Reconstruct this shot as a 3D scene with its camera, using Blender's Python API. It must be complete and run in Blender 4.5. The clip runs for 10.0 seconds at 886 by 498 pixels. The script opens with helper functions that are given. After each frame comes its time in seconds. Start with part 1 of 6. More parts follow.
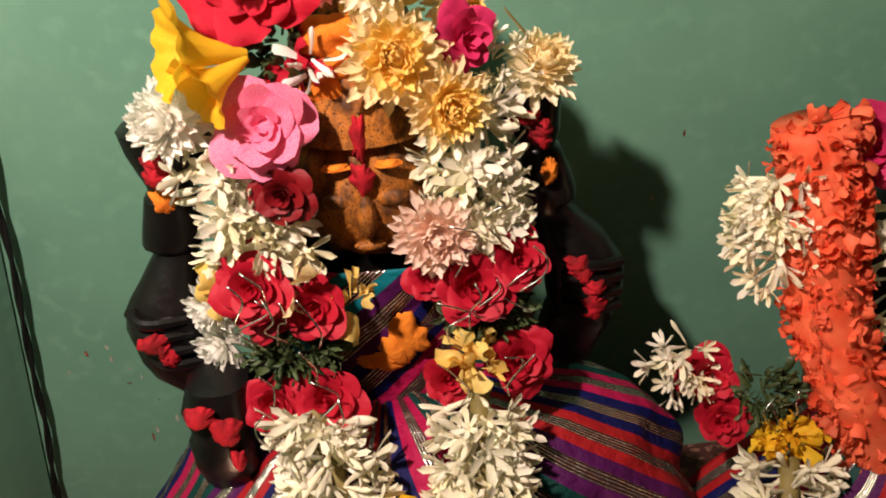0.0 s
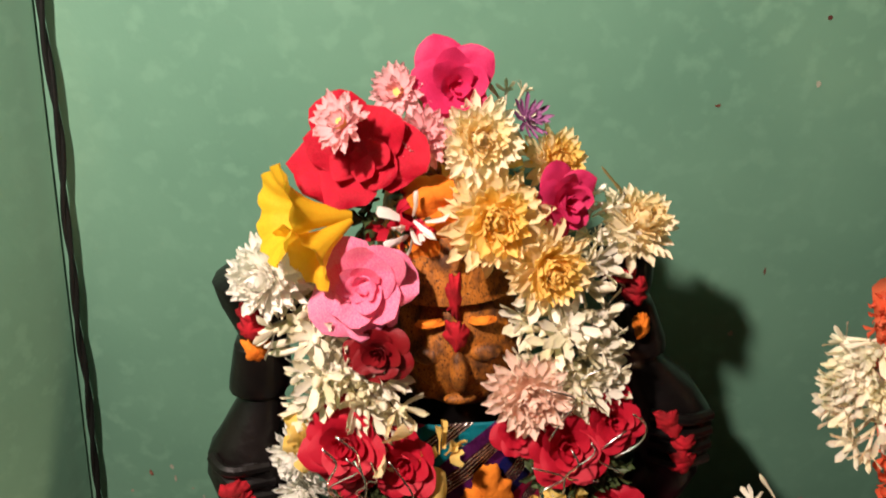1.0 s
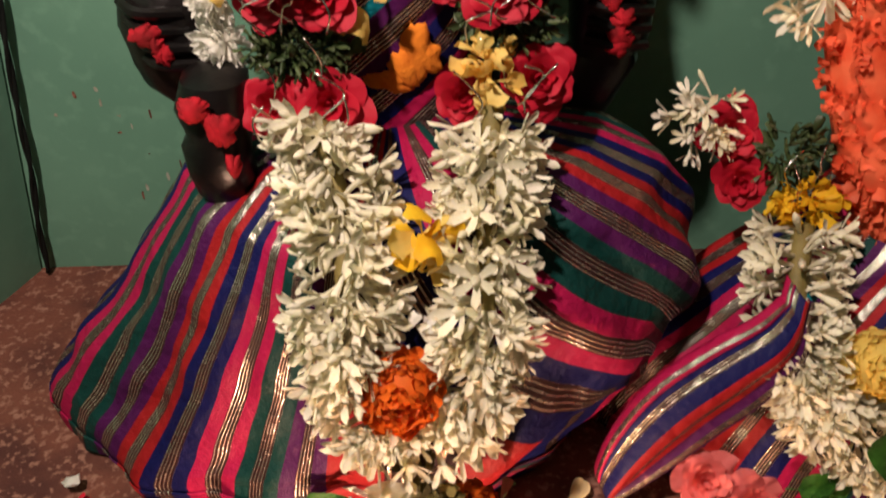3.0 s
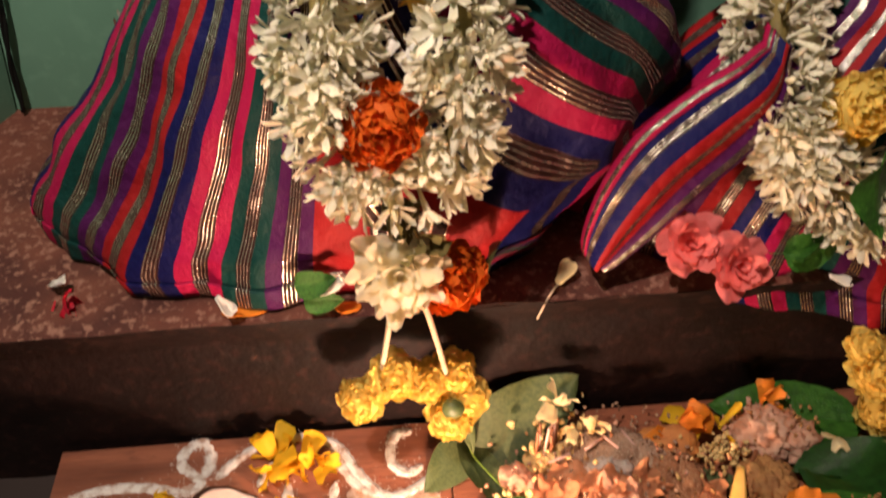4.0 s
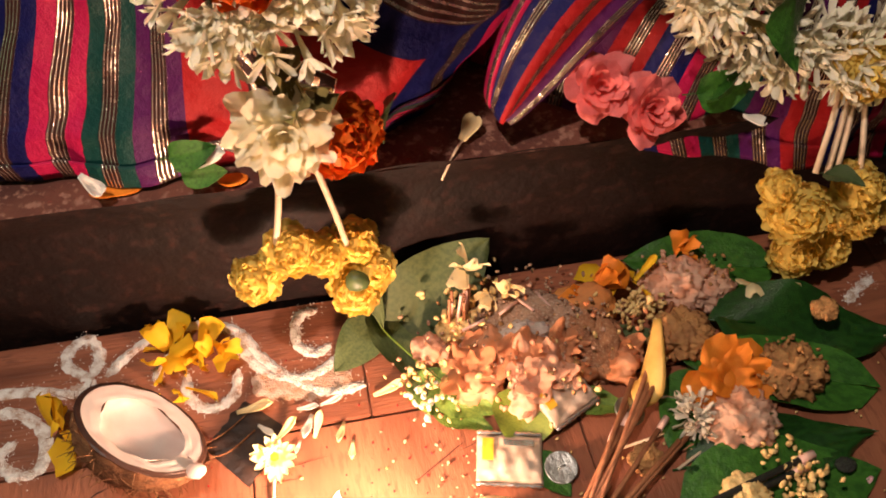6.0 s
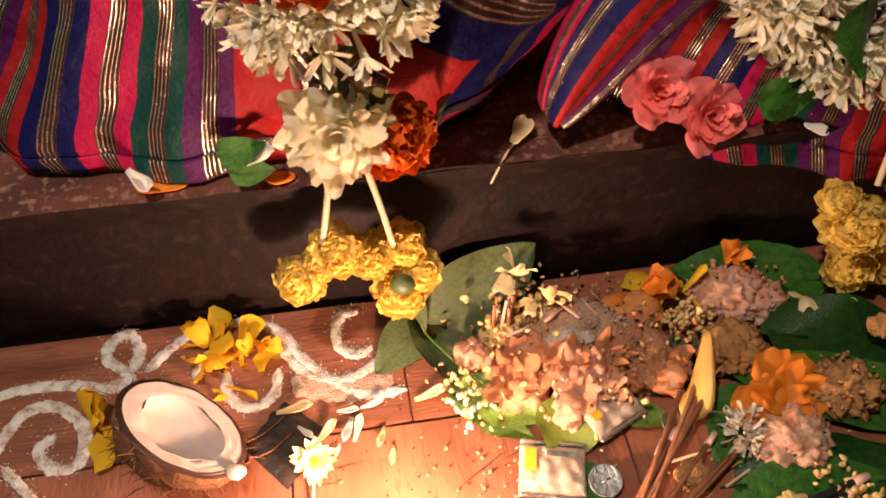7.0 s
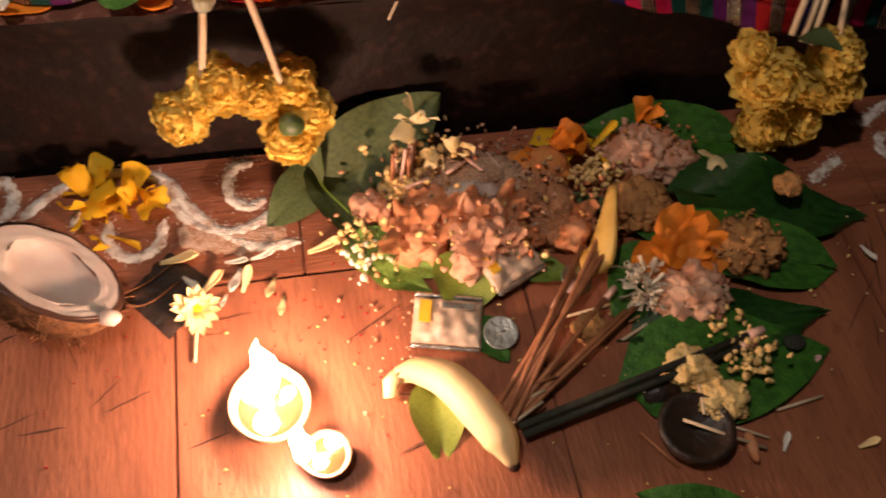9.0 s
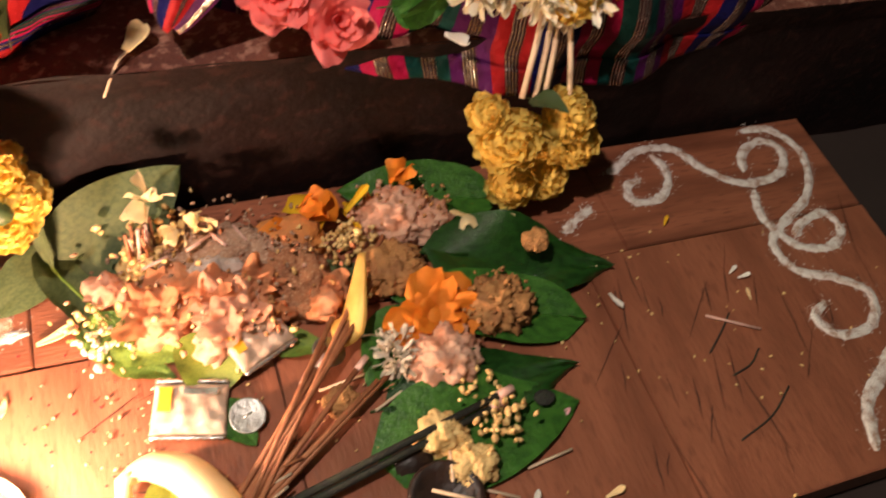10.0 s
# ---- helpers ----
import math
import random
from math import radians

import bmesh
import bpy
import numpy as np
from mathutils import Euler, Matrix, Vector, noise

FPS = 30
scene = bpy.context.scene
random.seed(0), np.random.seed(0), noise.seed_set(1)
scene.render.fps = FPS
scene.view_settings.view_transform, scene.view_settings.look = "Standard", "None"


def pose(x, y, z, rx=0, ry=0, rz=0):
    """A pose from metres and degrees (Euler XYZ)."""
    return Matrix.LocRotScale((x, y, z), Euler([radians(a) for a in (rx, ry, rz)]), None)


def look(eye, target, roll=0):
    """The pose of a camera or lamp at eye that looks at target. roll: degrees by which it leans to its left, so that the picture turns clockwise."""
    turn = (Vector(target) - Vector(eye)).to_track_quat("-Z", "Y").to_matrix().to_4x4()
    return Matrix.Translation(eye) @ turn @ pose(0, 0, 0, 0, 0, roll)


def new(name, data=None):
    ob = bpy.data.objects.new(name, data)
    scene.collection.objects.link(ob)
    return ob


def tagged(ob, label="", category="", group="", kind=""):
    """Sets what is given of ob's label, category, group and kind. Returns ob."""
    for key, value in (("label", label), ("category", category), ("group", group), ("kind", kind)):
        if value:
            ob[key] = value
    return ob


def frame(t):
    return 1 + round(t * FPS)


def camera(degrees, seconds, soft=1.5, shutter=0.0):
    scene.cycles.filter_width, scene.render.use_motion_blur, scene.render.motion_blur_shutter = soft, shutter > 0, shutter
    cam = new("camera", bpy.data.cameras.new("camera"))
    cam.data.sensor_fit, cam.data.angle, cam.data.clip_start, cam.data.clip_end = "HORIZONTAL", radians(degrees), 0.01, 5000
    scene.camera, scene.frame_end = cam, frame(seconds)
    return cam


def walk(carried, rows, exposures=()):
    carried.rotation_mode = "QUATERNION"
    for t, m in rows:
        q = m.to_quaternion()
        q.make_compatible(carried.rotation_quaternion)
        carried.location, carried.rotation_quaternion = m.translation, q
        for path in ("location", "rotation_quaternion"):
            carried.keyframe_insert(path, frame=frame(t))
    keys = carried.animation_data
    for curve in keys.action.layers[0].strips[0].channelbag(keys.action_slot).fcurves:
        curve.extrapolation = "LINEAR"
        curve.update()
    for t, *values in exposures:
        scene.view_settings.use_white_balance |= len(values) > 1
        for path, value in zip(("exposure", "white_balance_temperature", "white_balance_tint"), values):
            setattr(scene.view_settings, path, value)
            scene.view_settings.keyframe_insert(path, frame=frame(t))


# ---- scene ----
cam = camera(55.2, 10.0, 1.8, 0.25)
PATH = [
    (0, (0.047, 0.039, 0.94), (0.131, 1.734, -0.118), -3.8),
    (0.5, (0.023, 0.042, 0.96), (0.088, 1.767, -0.049), -3.0),
    (1, (0.008, 0.075, 0.992), (0.034, 1.854, 0.08), -3.3),
    (1.5, (0.007, 0.085, 1.003), (0.014, 1.876, 0.112), -2.8),
    (2, (0.015, 0.067, 0.944), (0.055, 1.774, -0.096), -1.7),
    (2.5, (0.026, 0.046, 0.89), (0.096, 1.639, -0.317), -0.0),
    (2.7, (0.028, 0.033, 0.865), (0.109, 1.572, -0.409), 0.8),
    (3.8, (0.027, -0.085, 0.719), (0.139, 1.436, -0.574), -1.2),
    (4, (0.025, -0.095, 0.704), (0.136, 1.37, -0.654), -1.1),
    (4.5, (0.032, -0.113, 0.673), (0.188, 1.22, -0.81), -0.5),
    (5, (0.055, -0.117, 0.652), (0.29, 1.139, -0.887), 1.2),
    (5.2, (0.058, -0.115, 0.644), (0.324, 1.127, -0.901), 1.6),
    (6.3, (0.032, -0.064, 0.649), (0.316, 1.193, -0.881), 1.4),
    (6.5, (0.029, -0.065, 0.647), (0.3, 1.211, -0.869), 1.8),
    (7, (0.024, -0.054, 0.642), (0.249, 1.192, -0.906), 1.1),
    (7.5, (0.028, -0.043, 0.639), (0.239, 1.154, -0.949), 1.3),
    (8, (0.023, -0.066, 0.611), (0.219, 1.084, -1.014), 2.8),
    (8.5, (0.017, -0.075, 0.605), (0.229, 1.036, -1.045), 4.3),
    (9, (0.064, -0.083, 0.586), (0.383, 0.978, -1.079), 7.3),
    (9.5, (0.117, -0.081, 0.588), (0.594, 0.93, -1.071), 11.2),
    (10, (0.16, -0.07, 0.606), (0.799, 0.96, -0.985), 16.0),
]
EXPO = [(0.0, -0.12), (1.0, -0.16), (1.5, 0.02), (2.7, -0.28), (3.8, -0.32), (4.5, -0.42), (7.5, -0.56), (8.2, -1.05), (9.3, -1.35), (9.7, -0.75), (10.0, -0.1)]
walk(cam, [(t, look(eye, target, roll)) for t, eye, target, roll in PATH], EXPO)

# ---- light ----
world = bpy.data.worlds.new("room_air")
scene.world = world
world.use_nodes = True
world.node_tree.nodes["Background"].inputs[0].default_value = (0.9, 0.8, 0.7, 1)
world.node_tree.nodes["Background"].inputs[1].default_value = 0.006


def lamp(name, place, watts, colour, radius):
    data = bpy.data.lights.new(name, "POINT")
    data.energy, data.color, data.shadow_soft_size = watts, colour, radius
    ob = new(name, data)
    ob.location = place
    return ob


BULB = (-0.26, 0.06, 1.37)
FLAME = (0.028, 0.172, 0.062)
FLAME2 = (0.046, 0.124, 0.040)
lamp("bulb_light", BULB, 76, (1.0, 0.79, 0.71), 0.026)
lamp("flame_light", FLAME, 6.8, (1.0, 0.55, 0.38), 0.010)
lamp("flame_light", FLAME2, 2.2, (1.0, 0.55, 0.38), 0.008)


# ---- materials ----
def mat(name, colour, rough=0.6, second=None, scale=30.0, bump=0.0, bscale=200.0, spec=0.4, sss=0.0, metal=0.0,
        stretch=(1, 1, 1), island=0.0, each=0.0, fine=None, contrast=(0.4, 0.65)):
    """A surface whose colour varies at two scales, with fine relief."""
    m = bpy.data.materials.new(name)
    m.use_nodes = True
    nt = m.node_tree
    b = nt.nodes["Principled BSDF"]
    b.inputs["Roughness"].default_value = rough
    b.inputs["Specular IOR Level"].default_value = spec
    b.inputs["Metallic"].default_value = metal
    second = second or tuple(c * 0.7 for c in colour)
    tc = nt.nodes.new("ShaderNodeTexCoord")
    mp = nt.nodes.new("ShaderNodeMapping")
    mp.inputs["Scale"].default_value = stretch
    nt.links.new(tc.outputs["Object"], mp.inputs["Vector"])

    def tex(s, detail):
        n = nt.nodes.new("ShaderNodeTexNoise")
        n.inputs["Scale"].default_value, n.inputs["Detail"].default_value = s, detail
        nt.links.new(mp.outputs["Vector"], n.inputs["Vector"])
        return n

    n1 = tex(scale, 5)
    r1 = nt.nodes.new("ShaderNodeMapRange")
    r1.inputs["From Min"].default_value, r1.inputs["From Max"].default_value = contrast
    nt.links.new(n1.outputs["Fac"], r1.inputs["Value"])
    mix = nt.nodes.new("ShaderNodeMix")
    mix.data_type = "RGBA"
    mix.inputs[6].default_value, mix.inputs[7].default_value = (*colour, 1), (*second, 1)
    nt.links.new(r1.outputs["Result"], mix.inputs[0])
    out = mix.outputs[2]
    if fine:
        n3 = tex(scale * 9, 3)
        r3 = nt.nodes.new("ShaderNodeMapRange")
        r3.inputs["From Min"].default_value, r3.inputs["From Max"].default_value = 0.53, 0.66
        nt.links.new(n3.outputs["Fac"], r3.inputs["Value"])
        m3 = nt.nodes.new("ShaderNodeMix")
        m3.data_type = "RGBA"
        m3.inputs[7].default_value = (*fine, 1)
        nt.links.new(r3.outputs["Result"], m3.inputs[0])
        nt.links.new(out, m3.inputs[6])
        out = m3.outputs[2]
    if island:
        geo = nt.nodes.new("ShaderNodeNewGeometry")
        rr = nt.nodes.new("ShaderNodeMapRange")
        rr.inputs["To Min"].default_value, rr.inputs["To Max"].default_value = 1 - island, 1 + island * 0.5
        nt.links.new(geo.outputs["Random Per Island"], rr.inputs["Value"])
        hsv = nt.nodes.new("ShaderNodeHueSaturation")
        nt.links.new(rr.outputs["Result"], hsv.inputs["Value"])
        nt.links.new(out, hsv.inputs["Color"])
        out = hsv.outputs["Color"]
    if each:
        info = nt.nodes.new("ShaderNodeObjectInfo")
        er = nt.nodes.new("ShaderNodeMapRange")
        er.inputs["To Min"].default_value, er.inputs["To Max"].default_value = 1 - each, 1 + each * 0.4
        nt.links.new(info.outputs["Random"], er.inputs["Value"])
        eh = nt.nodes.new("ShaderNodeHueSaturation")
        nt.links.new(er.outputs["Result"], eh.inputs["Value"])
        nt.links.new(out, eh.inputs["Color"])
        out = eh.outputs["Color"]
    nt.links.new(out, b.inputs["Base Color"])
    if sss:
        # thin tissue that lets light through
        tr = nt.nodes.new("ShaderNodeBsdfTranslucent")
        nt.links.new(out, tr.inputs["Color"])
        ms = nt.nodes.new("ShaderNodeMixShader")
        ms.inputs[0].default_value = 0.16 + sss * 0.8
        nt.links.new(b.outputs[0], ms.inputs[1])
        nt.links.new(tr.outputs[0], ms.inputs[2])
        nt.links.new(ms.outputs[0], nt.nodes["Material Output"].inputs["Surface"])
    if bump:
        n2 = tex(bscale, 4)
        bp = nt.nodes.new("ShaderNodeBump")
        bp.inputs["Strength"].default_value, bp.inputs["Distance"].default_value = bump, 0.002
        nt.links.new(n2.outputs["Fac"], bp.inputs["Height"])
        nt.links.new(bp.outputs["Normal"], b.inputs["Normal"])
    return m


def glow(name, colour, strength):
    m = bpy.data.materials.new(name)
    m.use_nodes = True
    b = m.node_tree.nodes["Principled BSDF"]
    b.inputs["Base Color"].default_value = (*colour, 1)
    b.inputs["Emission Color"].default_value = (*colour, 1)
    b.inputs["Emission Strength"].default_value = strength
    return m


def saree(name, colours, bands, shift=0.0, slant=0.0, half=0.2, sweep=0.0):
    """Woven cloth: broad coloured stripes along u, each with a band of metal threads down its middle."""
    m = bpy.data.materials.new(name)
    m.use_nodes = True
    nt = m.node_tree
    b = nt.nodes["Principled BSDF"]
    b.inputs["Specular IOR Level"].default_value = 0.2

    def math_node(op, a, c=None):
        n = nt.nodes.new("ShaderNodeMath")
        n.operation = op
        for k, v in enumerate((a, c)):
            if v is None:
                continue
            if isinstance(v, (int, float)):
                n.inputs[k].default_value = v
            else:
                nt.links.new(v, n.inputs[k])
        return n.outputs[0]

    uv = nt.nodes.new("ShaderNodeUVMap")
    sep = nt.nodes.new("ShaderNodeSeparateXYZ")
    nt.links.new(uv.outputs[0], sep.inputs[0])
    s = math_node("ADD", math_node("ADD", math_node("MULTIPLY", sep.outputs[0], bands), math_node("MULTIPLY", sep.outputs[1], slant)), shift)
    if sweep:
        # past the middle the stripes run down along the knee
        k = nt.nodes.new("ShaderNodeMapRange")
        k.inputs["From Min"].default_value, k.inputs["From Max"].default_value = 0.50, 0.80
        nt.links.new(sep.outputs[0], k.inputs["Value"])
        s = math_node("SUBTRACT", s, math_node("MULTIPLY", math_node("MULTIPLY", k.outputs["Result"], math_node("MINIMUM", sep.outputs[1], 0.75)), sweep * bands))
    cell = math_node("DIVIDE", math_node("MODULO", math_node("FLOOR", s), len(colours)), len(colours))
    ramp = nt.nodes.new("ShaderNodeValToRGB")
    ramp.color_ramp.interpolation = "CONSTANT"
    el = ramp.color_ramp.elements
    while len(el) < len(colours):
        el.new(0.5)
    for k, c in enumerate(colours):
        el[k].position, el[k].color = max(0, k / len(colours) - 0.02), (*c, 1)
    nt.links.new(cell, ramp.inputs[0])
    f = math_node("FRACT", s)
    off = math_node("ABSOLUTE", math_node("SUBTRACT", f, 0.5))
    inband = math_node("LESS_THAN", off, half)
    weave = math_node("FRACT", math_node("MULTIPLY", f, 12.5))
    line = math_node("LESS_THAN", math_node("ABSOLUTE", math_node("SUBTRACT", weave, 0.5)), 0.17)
    tc = nt.nodes.new("ShaderNodeTexCoord")
    worn = nt.nodes.new("ShaderNodeTexNoise")
    worn.inputs["Scale"].default_value, worn.inputs["Detail"].default_value = 85, 4
    nt.links.new(tc.outputs["Object"], worn.inputs["Vector"])
    metal = math_node("MULTIPLY", inband, line)
    m1 = nt.nodes.new("ShaderNodeMix")
    m1.data_type = "RGBA"
    m1.inputs[7].default_value = (0.032, 0.010, 0.008, 1)
    nt.links.new(inband, m1.inputs[0])
    nt.links.new(ramp.outputs[0], m1.inputs[6])
    m2 = nt.nodes.new("ShaderNodeMix")
    m2.data_type = "RGBA"
    m2.inputs[7].default_value = (0.80, 0.72, 0.62, 1)
    nt.links.new(metal, m2.inputs[0])
    nt.links.new(m1.outputs[2], m2.inputs[6])
    nt.links.new(m2.outputs[2], b.inputs["Base Color"])
    nt.links.new(math_node("MULTIPLY", metal, 0.93), b.inputs["Metallic"])
    nt.links.new(math_node("SUBTRACT", 0.6, math_node("MULTIPLY", metal, math_node("SUBTRACT", 0.62, math_node("MULTIPLY", worn.outputs["Fac"], 0.5)))), b.inputs["Roughness"])
    fine = nt.nodes.new("ShaderNodeTexNoise")
    fine.inputs["Scale"].default_value = 900
    nt.links.new(tc.outputs["Object"], fine.inputs["Vector"])
    bp = nt.nodes.new("ShaderNodeBump")
    bp.inputs["Strength"].default_value, bp.inputs["Distance"].default_value = 0.5, 0.0012
    nt.links.new(fine.outputs["Fac"], bp.inputs["Height"])
    crease = nt.nodes.new("ShaderNodeTexNoise")
    crease.inputs["Scale"].default_value, crease.inputs["Detail"].default_value = 70, 3
    nt.links.new(tc.outputs["Object"], crease.inputs["Vector"])
    bc = nt.nodes.new("ShaderNodeBump")
    bc.inputs["Strength"].default_value, bc.inputs["Distance"].default_value = 0.6, 0.006
    nt.links.new(crease.outputs["Fac"], bc.inputs["Height"])
    nt.links.new(bp.outputs["Normal"], bc.inputs["Normal"])
    nt.links.new(bc.outputs["Normal"], b.inputs["Normal"])
    return m


M_WALL = mat("green_paint", (0.140, 0.300, 0.205), 0.5, (0.118, 0.262, 0.180), 5, 0.25, 60, 0.35, fine=(0.150, 0.315, 0.216))
M_PLASTER = mat("plain_plaster", (0.11, 0.10, 0.09), 0.8, None, 4, 0.3, 60)
# dark brown stone, with the shade on its front taken into the colour
M_LEDGE = mat("near_black_stone", (0.012, 0.005, 0.004), 0.62, (0.006, 0.003, 0.0025), 9, 0.6, 120, 0.2, fine=(0.022, 0.009, 0.007))
M_SOIL = mat("dusty_red_stone", (0.15, 0.055, 0.035), 0.85, (0.07, 0.026, 0.02), 16, 0.9, 240, 0.2, fine=(0.26, 0.13, 0.09))
M_BOARD = mat("oiled_wood", (0.28, 0.100, 0.052), 0.40, (0.12, 0.040, 0.021), 8, 0.4, 90, 0.4, stretch=(0.6, 4, 1), fine=(0.17, 0.060, 0.032), contrast=(0.42, 0.70))
M_BOARD_Y = mat("oiled_wood_lengthwise", (0.28, 0.100, 0.052), 0.40, (0.16, 0.054, 0.028), 8, 0.4, 90, 0.4, stretch=(3, 0.7, 1), fine=(0.20, 0.070, 0.037), contrast=(0.40, 0.72))
M_CABLE = mat("black_cable_sheath", (0.007, 0.008, 0.007), 0.6, None, 60, 0.2, 200, 0.2)
M_GROUND = mat("dark_floor", (0.03, 0.02, 0.016), 0.8, None, 6, 0.4, 60)
M_STONE = mat("oiled_black_stone", (0.0035, 0.003, 0.003), 0.33, (0.007, 0.005, 0.0045), 22, 0.35, 90, 0.3)
M_TURMERIC = mat("turmeric_paste", (0.40, 0.135, 0.016), 0.62, (0.075, 0.028, 0.008), 75, 1.0, 150, 0.3, stretch=(1.2, 1, 0.8), contrast=(0.38, 0.66), fine=(0.05, 0.02, 0.007))
M_SANDAL = mat("orange_powder", (0.74, 0.22, 0.02), 0.9, (0.58, 0.14, 0.012), 60, 0.6, 300, 0.2)
M_KUMKUM = mat("red_powder", (0.42, 0.010, 0.020), 0.8, (0.16, 0.005, 0.008), 60, 0.5, 300, 0.2)
RED, NAVY, PINK, GREEN, PURPLE, TEAL = (0.29, 0.008, 0.010), (0.003, 0.004, 0.060), (0.34, 0.005, 0.055), (0.002, 0.036, 0.030), (0.060, 0.004, 0.060), (0.0, 0.13, 0.16)
M_SAREE = saree("striped_saree", [RED, NAVY, PINK, GREEN, PURPLE], 18, 41.0, 0.0, 0.17, 0.30)
M_SAREE2 = saree("striped_saree_second", [PINK, GREEN, PURPLE, RED, NAVY], 24, 3.0, 0.0, 0.17)
M_BLOUSE = saree("striped_bodice", [TEAL, PURPLE, NAVY, PINK], 5, 2.0, 3.5)


# ---- building helpers ----
def thing(name, label, category, group="", kind=""):
    return tagged(new(name), label, category, group, kind)


def mesh_of(name, bm, material, smooth=True):
    me = bpy.data.meshes.new(name)
    bmesh.ops.recalc_face_normals(bm, faces=bm.faces)
    bm.to_mesh(me)
    bm.free()
    for m in material if isinstance(material, (list, tuple)) else [material]:
        me.materials.append(m)
    if smooth:
        me.polygons.foreach_set("use_smooth", [True] * len(me.polygons))
    return me


def part(name, bm, material, parent, label="", smooth=True, place=None):
    me = bm if isinstance(bm, bpy.types.Mesh) else mesh_of(name, bm, material, smooth)
    ob = new(name, me)
    ob.parent = parent
    if place is not None:
        ob.matrix_basis = place
    if label:
        ob["label"] = label
    return ob


def box(x0, x1, y0, y1, z0, z1, bevel=0.0, seg=2):
    bm = bmesh.new()
    bmesh.ops.create_cube(bm, size=1)
    for v in bm.verts:
        v.co = Vector(((x0 + x1) / 2 + v.co.x * (x1 - x0), (y0 + y1) / 2 + v.co.y * (y1 - y0), (z0 + z1) / 2 + v.co.z * (z1 - z0)))
    if bevel:
        bmesh.ops.bevel(bm, geom=bm.edges[:], offset=bevel, segments=seg, affect="EDGES")
    return bm


def merge(bm, other):
    """Adds one bmesh to another."""
    me = bpy.data.meshes.new("tmp")
    other.to_mesh(me)
    other.free()
    bm.from_mesh(me)
    bpy.data.meshes.remove(me)
    return bm


def ball(place, size, rough=0.0, sub=3, freq=30.0, turn=(0, 0, 0)):
    bm = bmesh.new()
    bmesh.ops.create_icosphere(bm, subdivisions=sub, radius=1)
    m = Matrix.Translation(place) @ Euler([radians(a) for a in turn]).to_matrix().to_4x4() @ Matrix.Diagonal((*size, 1))
    for v in bm.verts:
        p = m @ v.co
        if rough:
            p += v.co * noise.noise(p * freq) * rough
        v.co = p
    return bm


def tube(points, radii, sides=10, flat=1.0, caps=True):
    """A tube along points with a radius at each."""
    bm = bmesh.new()
    pts = [Vector(p) for p in points]
    radii = radii if isinstance(radii, (list, tuple)) else [radii] * len(pts)
    rings, side = [], None
    for k, p in enumerate(pts):
        d = (pts[min(k + 1, len(pts) - 1)] - pts[max(k - 1, 0)]).normalized()
        if side is None:
            side = d.cross(Vector((0, 0, 1)) if abs(d.z) < 0.9 else Vector((1, 0, 0))).normalized()
        side = (side - d * side.dot(d)).normalized()
        up = d.cross(side)
        rings.append([bm.verts.new(p + radii[k] * (math.cos(a) * side + flat * math.sin(a) * up))
                      for a in (2 * math.pi * j / sides for j in range(sides))])
    for r, s in zip(rings, rings[1:]):
        for j in range(sides):
            bm.faces.new((r[j], r[(j + 1) % sides], s[(j + 1) % sides], s[j]))
    if caps:
        bm.faces.new(rings[0][::-1]), bm.faces.new(rings[-1])
    return bm


def curve(points, steps=8):
    """A smooth line through points (Catmull-Rom)."""
    p = [Vector(q) for q in points]
    p = [2 * p[0] - p[1]] + p + [2 * p[-1] - p[-2]]
    out = []
    for k in range(1, len(p) - 2):
        a, b, c, d = p[k - 1 : k + 3]
        for s in range(steps):
            t = s / steps
            out.append(0.5 * (2 * b + (c - a) * t + (2 * a - 5 * b + 4 * c - d) * t * t + (3 * b - a - 3 * c + d) * t**3))
    return out + [p[-2]]


def surface(fn, nu, nv, u_name="UVMap"):
    """A sheet from fn(u, v), with u and v kept as its UV map."""
    bm = bmesh.new()
    uv = bm.loops.layers.uv.new(u_name)
    grid = [[bm.verts.new(fn(i / nu, j / nv)) for j in range(nv + 1)] for i in range(nu + 1)]
    for i in range(nu):
        for j in range(nv):
            f = bm.faces.new((grid[i][j], grid[i + 1][j], grid[i + 1][j + 1], grid[i][j + 1]))
            for loop, (a, b) in zip(f.loops, ((i, j), (i + 1, j), (i + 1, j + 1), (i, j + 1))):
                loop[uv].uv = (a / nu, b / nv)
    return bm


def table(rows, z):
    """Values between the rows (z, value, ...), by height."""
    zs = [r[0] for r in rows]
    return [float(np.interp(z, zs, [r[k] for r in rows])) for k in range(1, len(rows[0]))]


# ---- structure ----
WALL_Y, LEDGE_Y, LEDGE_Z = 0.775, 0.416, 0.166
part("wall_back", box(-0.55, 3.0, WALL_Y, WALL_Y + 0.15, -0.3, 2.6), M_WALL, None, smooth=False)
tagged(bpy.data.objects["wall_back"], "green painted plaster wall behind the shrine", "wall", kind="structure")
bm = surface(lambda u, v: Vector((
    (-0.468 + 0.192 * min(v * 2.9, 1.3) / 1.3) * (1 - u) - 1.20 * u,
    (WALL_Y - 0.004) * (1 - u) - 0.9 * u,
    -0.3 + 2.9 * v)), 12, 24)
part("wall_left", bm, M_WALL, None, smooth=False)
tagged(bpy.data.objects["wall_left"], "green painted plaster side wall, scuffed and in shade", "wall", kind="structure")
bpy.data.objects["wall_left"].modifiers.new("thick", "SOLIDIFY").thickness = -0.1


def plain(name, label, category, *b, m=M_PLASTER):
    ob = part(name, box(*b), m, None, smooth=False)
    return tagged(ob, label, category, kind="structure")


